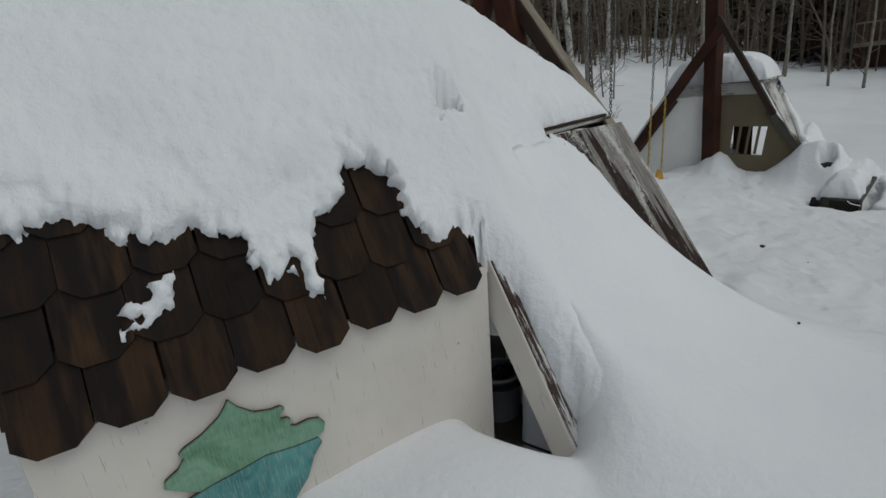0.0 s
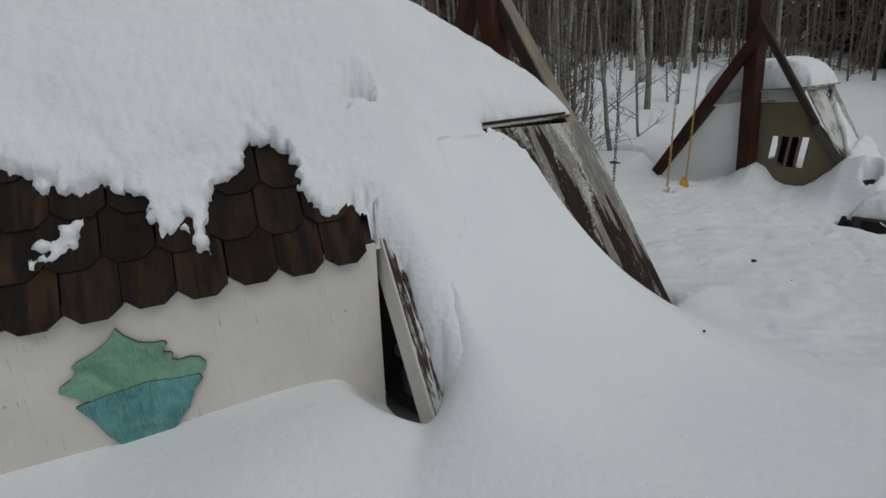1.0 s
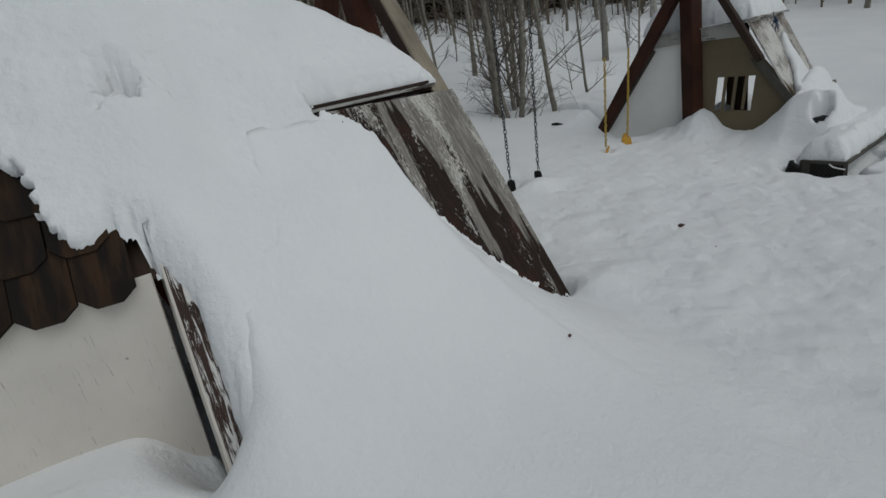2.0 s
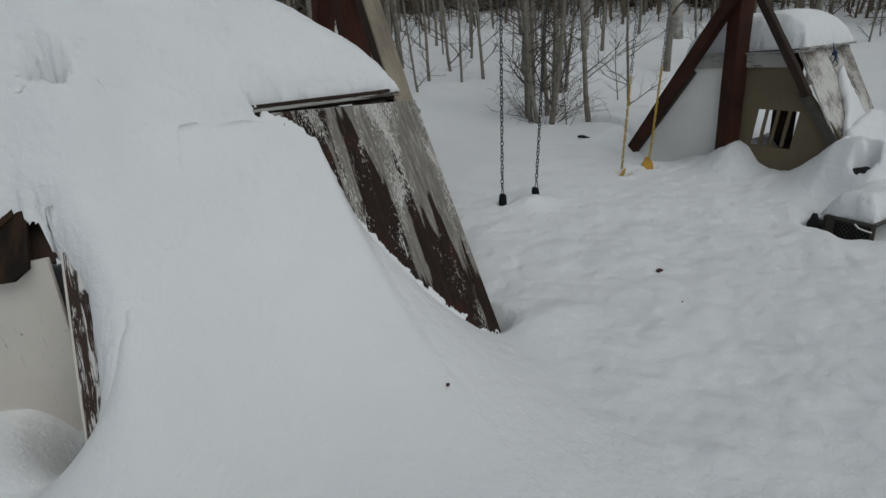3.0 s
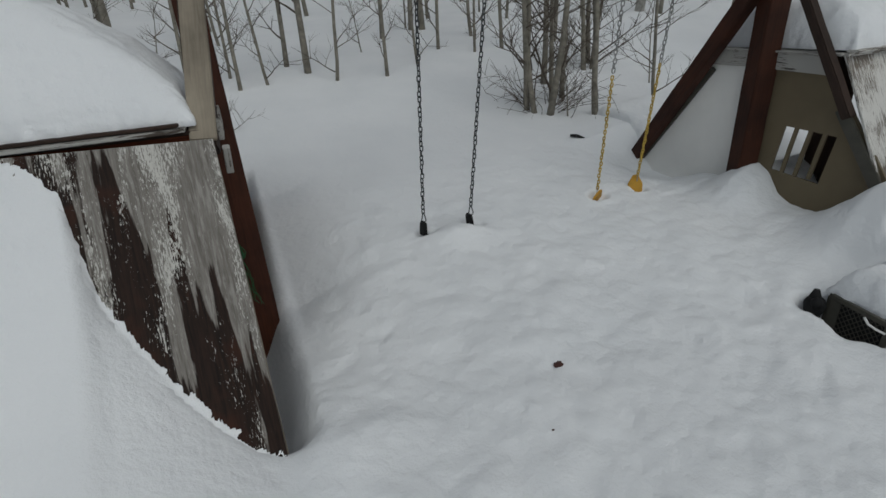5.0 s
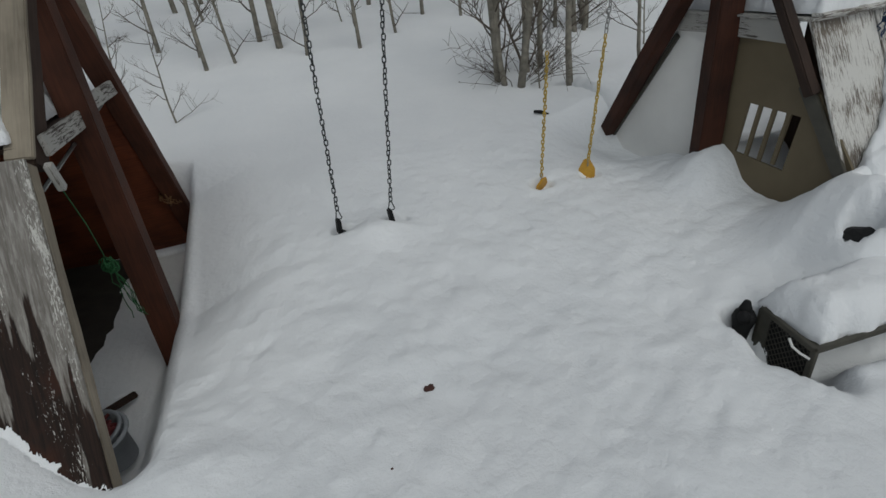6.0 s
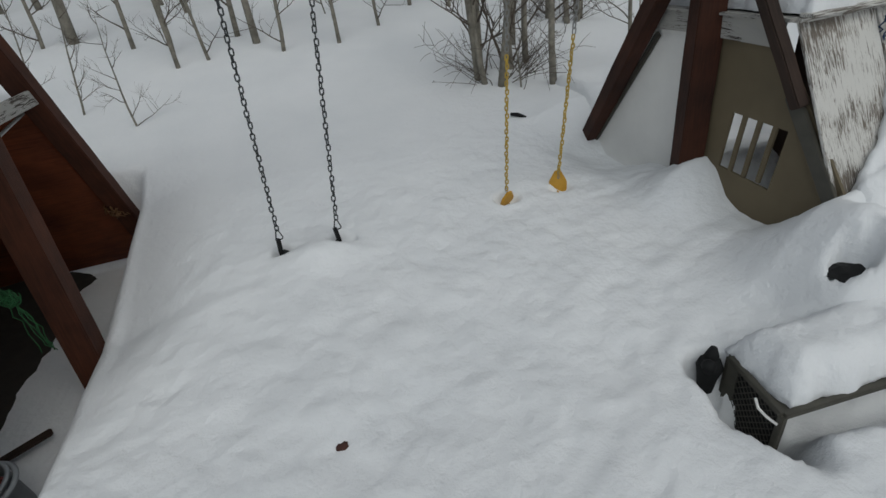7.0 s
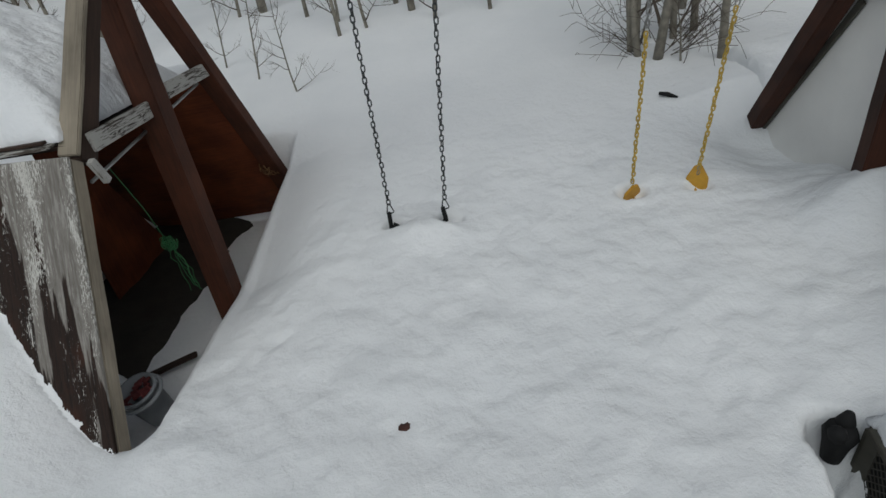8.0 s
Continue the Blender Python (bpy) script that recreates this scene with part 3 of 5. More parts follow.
def weathered_board():
    """Plywood worn to grey in long tongues over wet brown wood, with the last white paint in vertical chips (grain along local x)."""
    m, n, l, b = material("weathered_board", 0.8)
    v = coords(n, l)
    sep = n.new("ShaderNodeSeparateXYZ")
    l.new(v, sep.inputs[0])

    def sums(a, k, c):
        q = n.new("ShaderNodeMath")
        q.operation = "MULTIPLY_ADD"
        q.inputs[1].default_value = k
        l.new(a, q.inputs[0])
        if isinstance(c, (int, float)):
            q.inputs[2].default_value = c
        else:
            l.new(c, q.inputs[2])
        return q.outputs[0]

    def stretched(x, y, scale, detail, rough, dist):
        q = n.new("ShaderNodeMapping")
        q.inputs["Scale"].default_value = (x, y, y)
        l.new(v, q.inputs[0])
        return noise_tex(n, l, q.outputs[0], scale, detail, rough, dist)

    grain = stretched(1.1, 16, 3.0, 6, 0.7, 0.8)
    hair = stretched(1.0, 60, 4.0, 3, 0.6, 0.3)
    grey = ramp(n, l, grain, [(0.3, (0.125, 0.112, 0.098)), (0.7, (0.265, 0.245, 0.22))])
    grey = mix(n, l, ramp(n, l, hair, [(0.56, (0, 0, 0)), (0.70, (0.7, 0.7, 0.7))]), grey, (0.075, 0.065, 0.055))
    brown = ramp(n, l, grain, [(0.3, (0.006, 0.0036, 0.0026)), (0.72, (0.034, 0.0165, 0.0105))])
    rust = noise_tex(n, l, v, 2.6, 3, 0.5)
    brown = mix(n, l, ramp(n, l, rust, [(0.56, (0, 0, 0)), (0.70, (0.75, 0.75, 0.75))]), brown, (0.055, 0.017, 0.008))
    # tongues of grey hang down from the top and from the free edge
    tongue = stretched(0.40, 5.2, 1.7, 3, 0.55, 0.25)
    fine = stretched(1.2, 14, 3.0, 4, 0.65, 0.3)
    reach = sums(sep.outputs[0], 0.125, sums(sep.outputs[1], -0.21, sums(fine, 0.10, sums(tongue, 0.62, 0.19))))
    worn = ramp(n, l, sums(reach, 1.0, -0.20), [(0.735, (0, 0, 0)), (0.752, (1, 1, 1))])
    col = mix(n, l, worn, brown, grey)
    # white paint: short upright chips in drifts, thicker at the top
    chip = stretched(2.6, 12, 11.0, 5, 0.7, 0.2)
    drift = stretched(0.7, 3.4, 2.0, 3, 0.6, 0.5)
    paint = sums(chip, 0.55, sums(drift, 0.50, sums(sep.outputs[0], 0.030, -0.06)))
    col = mix(n, l, ramp(n, l, paint, [(0.585, (0, 0, 0)), (0.592, (1, 1, 1))]), col, (0.56, 0.545, 0.505))
    film = stretched(1.0, 9, 5.0, 6, 0.75, 0.2)
    haze = mix(n, l, ramp(n, l, film, [(0.50, (0, 0, 0)), (0.60, (0.5, 0.5, 0.5))]), (0.0, 0.0, 0.0), worn)
    col = mix(n, l, haze, col, (0.40, 0.385, 0.355))
    l.new(col, b.inputs["Base Color"])
    bump(n, l, b, sums(paint, 0.6, grain), 0.6, 0.006)
    b.inputs["Specular IOR Level"].default_value = 0.3
    return m


WEATHERED = weathered_board()

panel("side_board", [on_side(-2.99, low), on_side(-1.75, low), on_side(-1.745, 1.59), on_side(-2.99, 1.62)], 0.022, WEATHERED, playhouse, "weathered plywood board with peeling white paint", grain=(0, 0.585, 1))
panel("side_board", [on_side(-4.02, low), on_side(-3.0, low), on_side(-3.0, 1.60), on_side(-4.02, 1.60)], 0.022, PEEL_WHITE, playhouse, grain=(0, 0.585, 1))
timber("rake_board", on_side(-4.19, -0.35, -0.045), on_side(-4.005, 1.12, -0.045), 0.02, 0.17, WHITE_WALL, playhouse, "white rake board", side=(0, -0.86, 0.5), bevel=0.003, rough=0.001)
timber("rake_edge", on_side(-4.12, -0.35, -0.012), on_side(-3.93, 1.16, -0.012), 0.135, 0.11, PEEL_RAKE, playhouse, "edge of the board with dark flaking paint", side=(0, -0.86, 0.5), bevel=0.004)
# ledge at the top of the board and the platform behind it
timber("ledge_board", (-2.98, side_y(-2.98, 1.63) + 0.05, 1.632), (-1.87, side_y(-1.87, 1.63) + 0.055, 1.645), 0.11, 0.022, PEEL_TRIM, playhouse, "thin white ledge board, paint peeling", bevel=0.004)
timber("ledge_board", (-2.98, side_y(-2.98, 1.63) + 0.075, 1.656), (-1.90, side_y(-1.87, 1.63) + 0.075, 1.67), 0.09, 0.02, POST_DARK, playhouse, bevel=0.004)
panel("platform", [(-4.0, 1.15, 1.63), (-1.78, 0.98, 1.63), (-1.78, 2.86, 1.63), (-4.0, 2.86, 1.63)], 0.025, POST_DARK, playhouse)
# leaning posts of the open end
timber("post", (-1.80, 1.01, 1.50), (-1.60, 2.13, 3.02), 0.13, 0.14, POST_DARK, playhouse, "dark brown leaning post with a grey face board", side=(1, -0.1, 0.0), seed=1)
timber("post_face", (-1.795, 0.955, 1.57), (-1.59, 2.06, 3.0), 0.03, 0.145, GREY_POST, playhouse, "weathered grey face board", side=(1, -0.1, 0.0), bevel=0.006, seed=4)
timber("edge_post", on_side(-1.79, -0.5, -0.075), on_side(-1.79, 1.58, -0.075), 0.09, 0.10, GREY_POST, playhouse, "weathered grey corner post", side=(0, -0.86, 0.5), seed=9)
timber("post", (-1.72, 1.53, -0.6), (-1.72, 2.14, 3.7), 0.19, 0.19, POST, playhouse, "dark reddish-brown wooden post", side=(1, 0, 0), seed=2)
timber("post", (-1.74, 3.77, -0.1), (-1.74, 2.16, 3.0), 0.16, 0.17, POST, playhouse, "dark reddish-brown wooden post", side=(1, 0, 0), seed=3)
# slanted back boarding, its inside bare red-brown plywood
panel("back_board", [(-1.78, 3.86, -0.3), (-3.85, 3.86, -0.3), (-3.74, 2.86, 1.60), (-1.78, 2.86, 1.60)], 0.025, RED_PLY, playhouse, "red-brown plywood boarding", grain=(1, 0, 0))
# unseen panel, added to stop daylight leaking in at the open back
panel("back_wall", [(-4.9, 3.15, -0.75), (-6.0, 3.3, -0.75), (-6.0, 3.2, 2.2), (-4.9, 3.05, 2.2)], 0.03, RED_PLY, playhouse)
panel("inner_wall", [(-3.3, 3.4, -0.5), (-3.3, 2.2, -0.5), (-3.1, 2.1, 1.6), (-3.1, 2.35, 1.6)], 0.02, RED_PLY, playhouse)
# white trim boards between the posts
timber("trim_board", (-1.70, 1.06, 1.60), (-1.70, 1.86, 1.60), 0.03, 0.115, PEEL_TRIM, playhouse, "white trim board, paint peeling", bevel=0.004)
timber("trim_board", (-1.70, 2.05, 1.655), (-1.70, 2.80, 1.655), 0.03, 0.115, PEEL_TRIM, playhouse, bevel=0.004)
timber("trim_board", (-1.70, 1.02, 1.36), (-1.69, 0.96, 1.52), 0.05, 0.04, PEEL_TRIM, playhouse, side=(1, 0, 0), bevel=0.004)
timber("tie_rod", (-1.78, 0.98, 1.38), (-1.80, 2.75, 1.56), 0.022, 0.022, ZINC, playhouse, bevel=0.006)

# green leaf board on the white wall
leaf = tagged(empty("leaf_plaque", tuple(on_wall(0.72, 0.4))), "green and teal painted wooden leaf fixed to the white wall", "plaque")


def leaf_shape(name, pts, out, t, mat, label):
    m, _ = along(on_wall(0, 0, out), on_wall(0, 1, out), -WALL_IN)
    inv = m.inverted()
    bm = bmesh.new()
    f = bm.faces.new([bm.verts.new(inv @ on_wall(u, z, out)) for u, z in pts])
    ext = bmesh.ops.extrude_face_region(bm, geom=[f])
    bmesh.ops.translate(bm, verts=[g for g in ext["geom"] if isinstance(g, bmesh.types.BMVert)], vec=(0, 0, -t))
    bmesh.ops.recalc_face_normals(bm, faces=bm.faces)
    bmesh.ops.bevel(bm, geom=list(bm.edges), offset=0.003, segments=2, affect="EDGES")
    bm.normal_update()
    for f in bm.faces:
        f.material_index = 0 if f.normal.z > 0.95 else 1
    me = bm_mesh(name, bm, mat)
    me.materials.append(BROWN_SCRAP)
    return part(name, me, leaf, label, m)


def leaf_paint(name, a, c):
    m, n, l, b = material(name, 0.6)
    v = coords(n, l)
    big = noise_tex(n, l, v, 7, 4, 0.6, 0.8)
    col = ramp(n, l, big, [(0.32, a), (0.68, c)])
    mp = n.new("ShaderNodeMapping")
    mp.inputs["Scale"].default_value = (3, 60, 60)
    l.new(v, mp.inputs[0])
    g = noise_tex(n, l, mp.outputs[0], 3, 5, 0.7)
    col = mix(n, l, ramp(n, l, g, [(0.53, (0, 0, 0)), (0.62, (0.6, 0.6, 0.6))]), col, (0.36, 0.40, 0.30))
    col = mix(n, l, ramp(n, l, g, [(0.33, (0.85, 0.85, 0.85)), (0.37, (0, 0, 0))]), col, (0.05, 0.06, 0.04))
    l.new(col, b.inputs["Base Color"])
    bump(n, l, b, g, 0.5, 0.003)
    return m


LEAF_GREEN = leaf_paint("leaf_green", (0.075, 0.21, 0.11), (0.19, 0.36, 0.25))
LEAF_TEAL = leaf_paint("leaf_teal", (0.03, 0.16, 0.17), (0.10, 0.31, 0.30))
LEAF = [(0.71, 0.85), (0.74, 0.80), (0.80, 0.745), (0.87, 0.725), (0.915, 0.725), (0.93, 0.705), (0.905, 0.685), (0.90, 0.66), (0.93, 0.655), (0.945, 0.64),
        (0.935, 0.61), (0.96, 0.595), (1.02, 0.60), (1.07, 0.585), (1.095, 0.545), (1.08, 0.505), (1.02, 0.475), (0.98, 0.44), (0.95, 0.40), (0.62, 0.40),
        (0.56, 0.44), (0.46, 0.505), (0.39, 0.555), (0.40, 0.59), (0.46, 0.62), (0.49, 0.66), (0.475, 0.685), (0.50, 0.705), (0.58, 0.735), (0.66, 0.785), (0.69, 0.82)]
leaf_shape("leaf_body", LEAF, 0.026, 0.02, LEAF_GREEN, "green painted upper leaf")
leaf_shape("leaf_lower", [(0.56, 0.485), (0.70, 0.50), (0.80, 0.515), (0.93, 0.495), (1.045, 0.49), (1.06, 0.455), (1.01, 0.40), (0.96, 0.30), (0.80, 0.13), (0.62, 0.13), (0.545, 0.25), (0.50, 0.36), (0.44, 0.46)], 0.033, 0.02, LEAF_TEAL, "teal painted lower leaf")


# ---- swings ----
def link_mesh(length, width, wire):
    pts = []
    r = (width - wire) / 2
    h = (length - wire) / 2 - r
    for k in range(14):
        a = 2 * math.pi * k / 14
        pts.append(Vector((r * math.cos(a), 0, r * math.sin(a) + (h if math.sin(a) >= 0 else -h))))
    verts, faces = [], []
    n_, s_ = len(pts), 5
    for i, p in enumerate(pts):
        d = (pts[(i + 1) % n_] - pts[i - 1]).normalized()
        a_, b_ = Vector((0, 1, 0)), d.cross(Vector((0, 1, 0)))
        for k in range(s_):
            w = 2 * math.pi * k / s_
            verts.append(p + (a_ * math.cos(w) + b_ * math.sin(w)) * wire / 2)
    for i in range(n_):
        for k in range(s_):
            i2, k2 = (i + 1) % n_, (k + 1) % s_
            faces.append((i * s_ + k, i2 * s_ + k, i2 * s_ + k2, i * s_ + k2))
    return verts, faces


def chain_mesh(name, p0, p1, mat, length=0.062, width=0.040, wire=0.0115):
    """Links hanging from p1 down to p0."""
    lv, lf = link_mesh(length, width, wire)
    p0, p1 = Vector(p0), Vector(p1)
    d = p1 - p0
    pitch = length - 1.75 * wire
    count = int(d.length / pitch)
    q = d.to_track_quat("Z", "X").to_matrix()
    pieces = []
    for k in range(count):
        sway = 0.003 * math.sin(k * 2.1)
        turn = Matrix.Rotation((math.pi / 2 if k % 2 else 0) + 0.35 * math.sin(k * 1.3), 3, "Z")
        c = p0 + d.normalized() * (pitch * (k + 0.5)) + q @ Vector((sway, 0, 0))
        pieces.append(([c + q @ (turn @ w) for w in lv], lf))
    return mesh_of(name, *joined(pieces), mat, True)


def hook_mesh(name, at, size, mat, turn=0.0):
    pts = []
    for k in range(19):
        a = math.pi * 1.55 * k / 18
        pts.append((0.5 * math.sin(a), 0, 0.5 - 0.5 * math.cos(a)))
    pts = [Vector(p) for p in pts]
    lower = [Vector((-p.x, 0, -p.z)) for p in pts[1:]]
    line = [p * size for p in lower[::-1] + pts]
    m = Matrix.Rotation(turn, 3, "Z")
    return mesh_of(name, *tube([Vector(at) + m @ p for p in line], [size * 0.10] * len(line), 6), mat, True)


def triangle_mesh(name, at, turn, mat):
    m = Matrix.Rotation(turn, 3, "Z")
    pts = [(0, 0, 0.055), (0.012, 0, 0.04), (0.032, 0, -0.03), (0.026, 0, -0.04), (-0.026, 0, -0.04), (-0.032, 0, -0.03), (-0.012, 0, 0.04), (0, 0, 0.055)]
    return mesh_of(name, *tube([Vector(at) + m @ Vector(p) for p in pts], [0.0055] * len(pts), 6), mat, True)


def seat_end(name, at, mat, w, h, t, turn, lean, shape):
    """One end of a sling seat, standing out of the snow."""
    bm = bmesh.new()
    f = bm.faces.new([bm.verts.new((x * w, 0, z * h)) for x, z in shape])
    ext = bmesh.ops.extrude_face_region(bm, geom=[f])
    bmesh.ops.translate(bm, verts=[g for g in ext["geom"] if isinstance(g, bmesh.types.BMVert)], vec=(0, t, 0))
    bmesh.ops.recalc_face_normals(bm, faces=bm.faces)
    bmesh.ops.bevel(bm, geom=list(bm.edges), offset=t * 0.3, segments=2, affect="EDGES")
    bmesh.ops.transform(bm, matrix=pose(*at, lean, 0, turn), verts=bm.verts)
    return bm_mesh(name, bm, mat)


def sling_mesh(name, a, c, drop, mat, w=0.13, t=0.012):
    """The buried belt between the two ends."""
    verts, faces = [], []
    a, c = Vector(a), Vector(c)
    across = (c - a).cross(Vector((0, 0, 1))).normalized() * w / 2
    for k in range(9):
        f = k / 8
        p = a.lerp(c, f) - Vector((0, 0, drop * math.sin(math.pi * f)))
        verts += [p - across, p + across, p + across - Vector((0, 0, t)), p - across - Vector((0, 0, t))]
    for k in range(8):
        for j in range(4):
            faces.append((k * 4 + j, k * 4 + (j + 1) % 4, k * 4 + 4 + (j + 1) % 4, k * 4 + 4 + j))
    return mesh_of(name, verts, faces, mat, True)


BEAM_Z = 3.62
swing = tagged(empty("swing", (0.05, 1.88, 0.3)), "black belt swing on dark steel chains, seat sunk in snow", "swing", "swings on the beam")
part("chain", chain_mesh("chain", (-0.178, 1.90, 0.47), (0.0, 1.95, BEAM_Z - 0.06), STEEL), swing, "dark steel chain")
part("chain", chain_mesh("chain", (0.30, 1.865, 0.455), (0.70, 1.96, BEAM_Z - 0.06), STEEL), swing, "dark steel chain")
part("shackle", triangle_mesh("shackle", (-0.18, 1.895, 0.425), 0.5, STEEL), swing)
part("shackle", triangle_mesh("shackle", (0.295, 1.86, 0.41), 0.3, STEEL), swing)
block = [(-0.5, 0), (-0.42, 0.85), (-0.2, 1), (0.3, 1), (0.45, 0.8), (0.5, 0), (0.5, -0.7), (-0.5, -0.7)]
part("seat_end", seat_end("seat_end", (-0.18, 1.88, 0.315), BLACK, 0.11, 0.085, 0.034, 98, 5, block), swing)
part("seat_end", seat_end("seat_end", (0.295, 1.86, 0.315), BLACK, 0.11, 0.075, 0.034, 95, -5, block), swing)
part("seat", sling_mesh("seat", (-0.185, 1.88, 0.27), (0.285, 1.86, 0.27), 0.10, BLACK), swing)

swing_y = tagged(empty("swing", (2.1, 1.9, 0.25)), "yellow swing on plastic-coated chains, seat sunk in snow", "swing", "swings on the beam")
for (x0, y0, z0), (x1, y1), z_cover in (((1.845, 1.90, 0.325), (1.99, 1.80), 1.52), ((2.345, 1.85, 0.395), (2.70, 1.83), 1.56)):
    f = (z_cover - z0) / (BEAM_Z - 0.06 - z0)
    mid = Vector((x0, y0, z0)).lerp(Vector((x1, y1, BEAM_Z - 0.06)), f)
    part("coated_chain", chain_mesh("coated_chain", (x0, y0, z0), mid, YELLOW_CHAIN, 0.056, 0.036, 0.013), swing_y, "yellow plastic-coated chain")
    part("chain", chain_mesh("chain", mid, (x1, y1, BEAM_Z - 0.06), ZINC), swing_y, "bare zinc chain")
    part("hook", hook_mesh("hook", (x0, y0, z0 - 0.022), 0.036, ZINC, 0.6), swing_y)
tab = [(-0.16, 1.0), (0.16, 1.0), (0.5, 0.45), (0.46, -0.5), (-0.46, -0.5), (-0.5, 0.45)]
part("seat_end", seat_end("seat_end", (1.84, 1.90, 0.185), YELLOW, 0.15, 0.145, 0.022, 20, 22, tab), swing_y, "yellow plastic seat end")
part("seat_end", seat_end("seat_end", (2.345, 1.86, 0.215), YELLOW, 0.165, 0.185, 0.02, -25, -12, tab), swing_y, "yellow plastic seat end")
part("seat", sling_mesh("seat", (1.85, 1.93, 0.20), (2.34, 1.885, 0.22), 0.12, YELLOW), swing_y)

beam = timber("swing_beam", (-1.85, 2.02, BEAM_Z + 0.03), (3.6, 1.72, BEAM_Z + 0.03), 0.16, 0.18, POST, None, seed=5)
tagged(beam, "dark reddish-brown wooden beam that carries the swings", "beam")


# ---- far playhouse ----
far = tagged(empty("playhouse", (3.9, 1.4, 0.2)), "small playhouse with red-brown leaning posts, tan and white panels, snow-capped", "playhouse")
timber("post", (3.33, 3.07, 0.0), (3.16, 1.22, 2.52), 0.15, 0.15, POST, far, "dark reddish-brown wooden post", side=(1, 0, 0), seed=6)
timber("post", (3.28, 1.33, -0.2), (3.34, 1.39, 3.75), 0.21, 0.20, POST, far, "thick reddish-brown upright post", side=(0.93, -0.35, 0), seed=7)
timber("post", (3.33, 0.47, 1.10), (3.10, 1.28, 2.66), 0.085, 0.085, POST_DARK, far, "dark brown wooden post", side=(1, -0.2, 0), seed=8)
# white panel and tan panel with its barred window
FX = 3.38
panel("front_panel", [(FX, 3.22, 0.0), (FX, 1.42, 0.0), (FX, 1.42, 1.46), (FX, 2.10, 1.46)], 0.02, WHITE_PANEL, far, "plain white panel", grain=(0, 0, 1))


def barred_panel():
    bm = bmesh.new()
    outer = [(1.42, -0.1), (1.42, 1.46), (0.70, 1.44), (0.02, 0.55), (-0.1, -0.1)]
    hole = [(1.080, 0.485), (1.030, 0.935), (0.545, 0.91), (0.60, 0.447)]
    vo_ = [bm.verts.new((0, y, z)) for y, z in outer]
    vh = [bm.verts.new((0, y, z)) for y, z in hole]
    bm.faces.new([vo_[0], vo_[1], vh[1], vh[0]])
    bm.faces.new([vo_[1], vo_[2], vh[2], vh[1]])
    bm.faces.new([vo_[2], vo_[3], vh[3], vh[2]])
    bm.faces.new([vo_[3], vo_[4], vo_[0], vh[0], vh[3]])
    ext = bmesh.ops.extrude_face_region(bm, geom=list(bm.faces))
    bmesh.ops.translate(bm, verts=[g for g in ext["geom"] if isinstance(g, bmesh.types.BMVert)], vec=(0.022, 0, 0))
    bmesh.ops.recalc_face_normals(bm, faces=bm.faces)
    ob = part("front_panel", bm_mesh("front_panel", bm, TAN_PANEL), far, "olive-tan painted panel with barred window", pose(FX - 0.005, 0, 0))
    for k in range(3):
        f = (k + 0.82) / 3.6
        timber("window_bar", (FX + 0.008, 1.080 - 0.478 * f, 0.47), (FX + 0.008, 1.030 - 0.483 * f, 0.935), 0.04, 0.02, TAN_PANEL, ob, bevel=0.003, side=(1, 0, 0))
    return ob


barred_panel()
timber("trim_board", (FX - 0.03, 2.06, 1.54), (FX - 0.03, 1.44, 1.54), 0.025, 0.15, PEEL_TRIM, far, "white trim board, paint flaking", bevel=0.004)
timber("trim_board", (FX - 0.03, 1.28, 1.535), (FX - 0.03, 0.72, 1.51), 0.025, 0.16, PEEL_TRIM, far, "white trim board, paint flaking", bevel=0.004)
timber("ledge_board", (FX - 0.02, 1.98, 1.63), (FX - 0.02, 0.66, 1.61), 0.10, 0.022, PEEL_TRIM, far, bevel=0.004)
timber("edge_trim", (FX - 0.022, 2.95, 0.06), (FX - 0.022, 1.93, 1.42), 0.055, 0.03, OLIVE, far, side=(1, 0, 0), bevel=0.004)
timber("edge_trim", (FX - 0.03, 0.56, 1.16), (FX - 0.03, -0.06, 0.30), 0.10, 0.03, OLIVE, far, side=(1, 0, 0), bevel=0.004)
# slanted sides and flat top
panel("side_board", [(3.34, -0.22, -0.02), (3.98, -0.22, -0.02), (3.95, 0.62, 1.60), (3.36, 0.64, 1.60)], 0.022, PEEL_FINE, far, "weathered board with flaking white paint", grain=(0, 0.55, 1))
panel("side_board", [(4.00, -0.20, -0.02), (4.75, -0.15, -0.02), (4.60, 0.62, 1.60), (3.97, 0.62, 1.60)], 0.022, PEEL_FINE, far, "weathered board with flaking white paint", grain=(0, 0.55, 1))
panel("side_board", [(4.7, 3.1, 0.0), (3.40, 3.1, 0.0), (3.40, 2.04, 1.60), (4.6, 2.04, 1.60)], 0.022, PEEL_FINE, far)
panel("platform", [(3.36, 0.62, 1.62), (4.62, 0.62, 1.62), (4.62, 2.06, 1.62), (3.36, 2.06, 1.62)], 0.03, PEEL_FINE, far)
panel("inner_board", [(4.0, 1.15, 0), (4.0, 0.86, 0), (4.0, 0.86, 1.58), (4.0, 1.15, 1.58)], 0.03, POST_DARK, far, "dark upright board inside")
timber("ledge_board", (3.36, 0.60, 1.635), (4.62, 0.60, 1.635), 0.10, 0.022, PEEL_FINE, far, bevel=0.004)


def far_top(x, y):
    c = np.clip(1 - ((x - 3.99) / 0.72) ** 4, 0, 1) * np.clip(1 - ((y - 1.33) / 0.82) ** 4, 0, 1)
    return 1.64 + 0.46 * c ** 0.4 + 0.025 * fractal(x, y, 2.5, 3, 8) - 0.10 * step(1.0, 0.6, y)


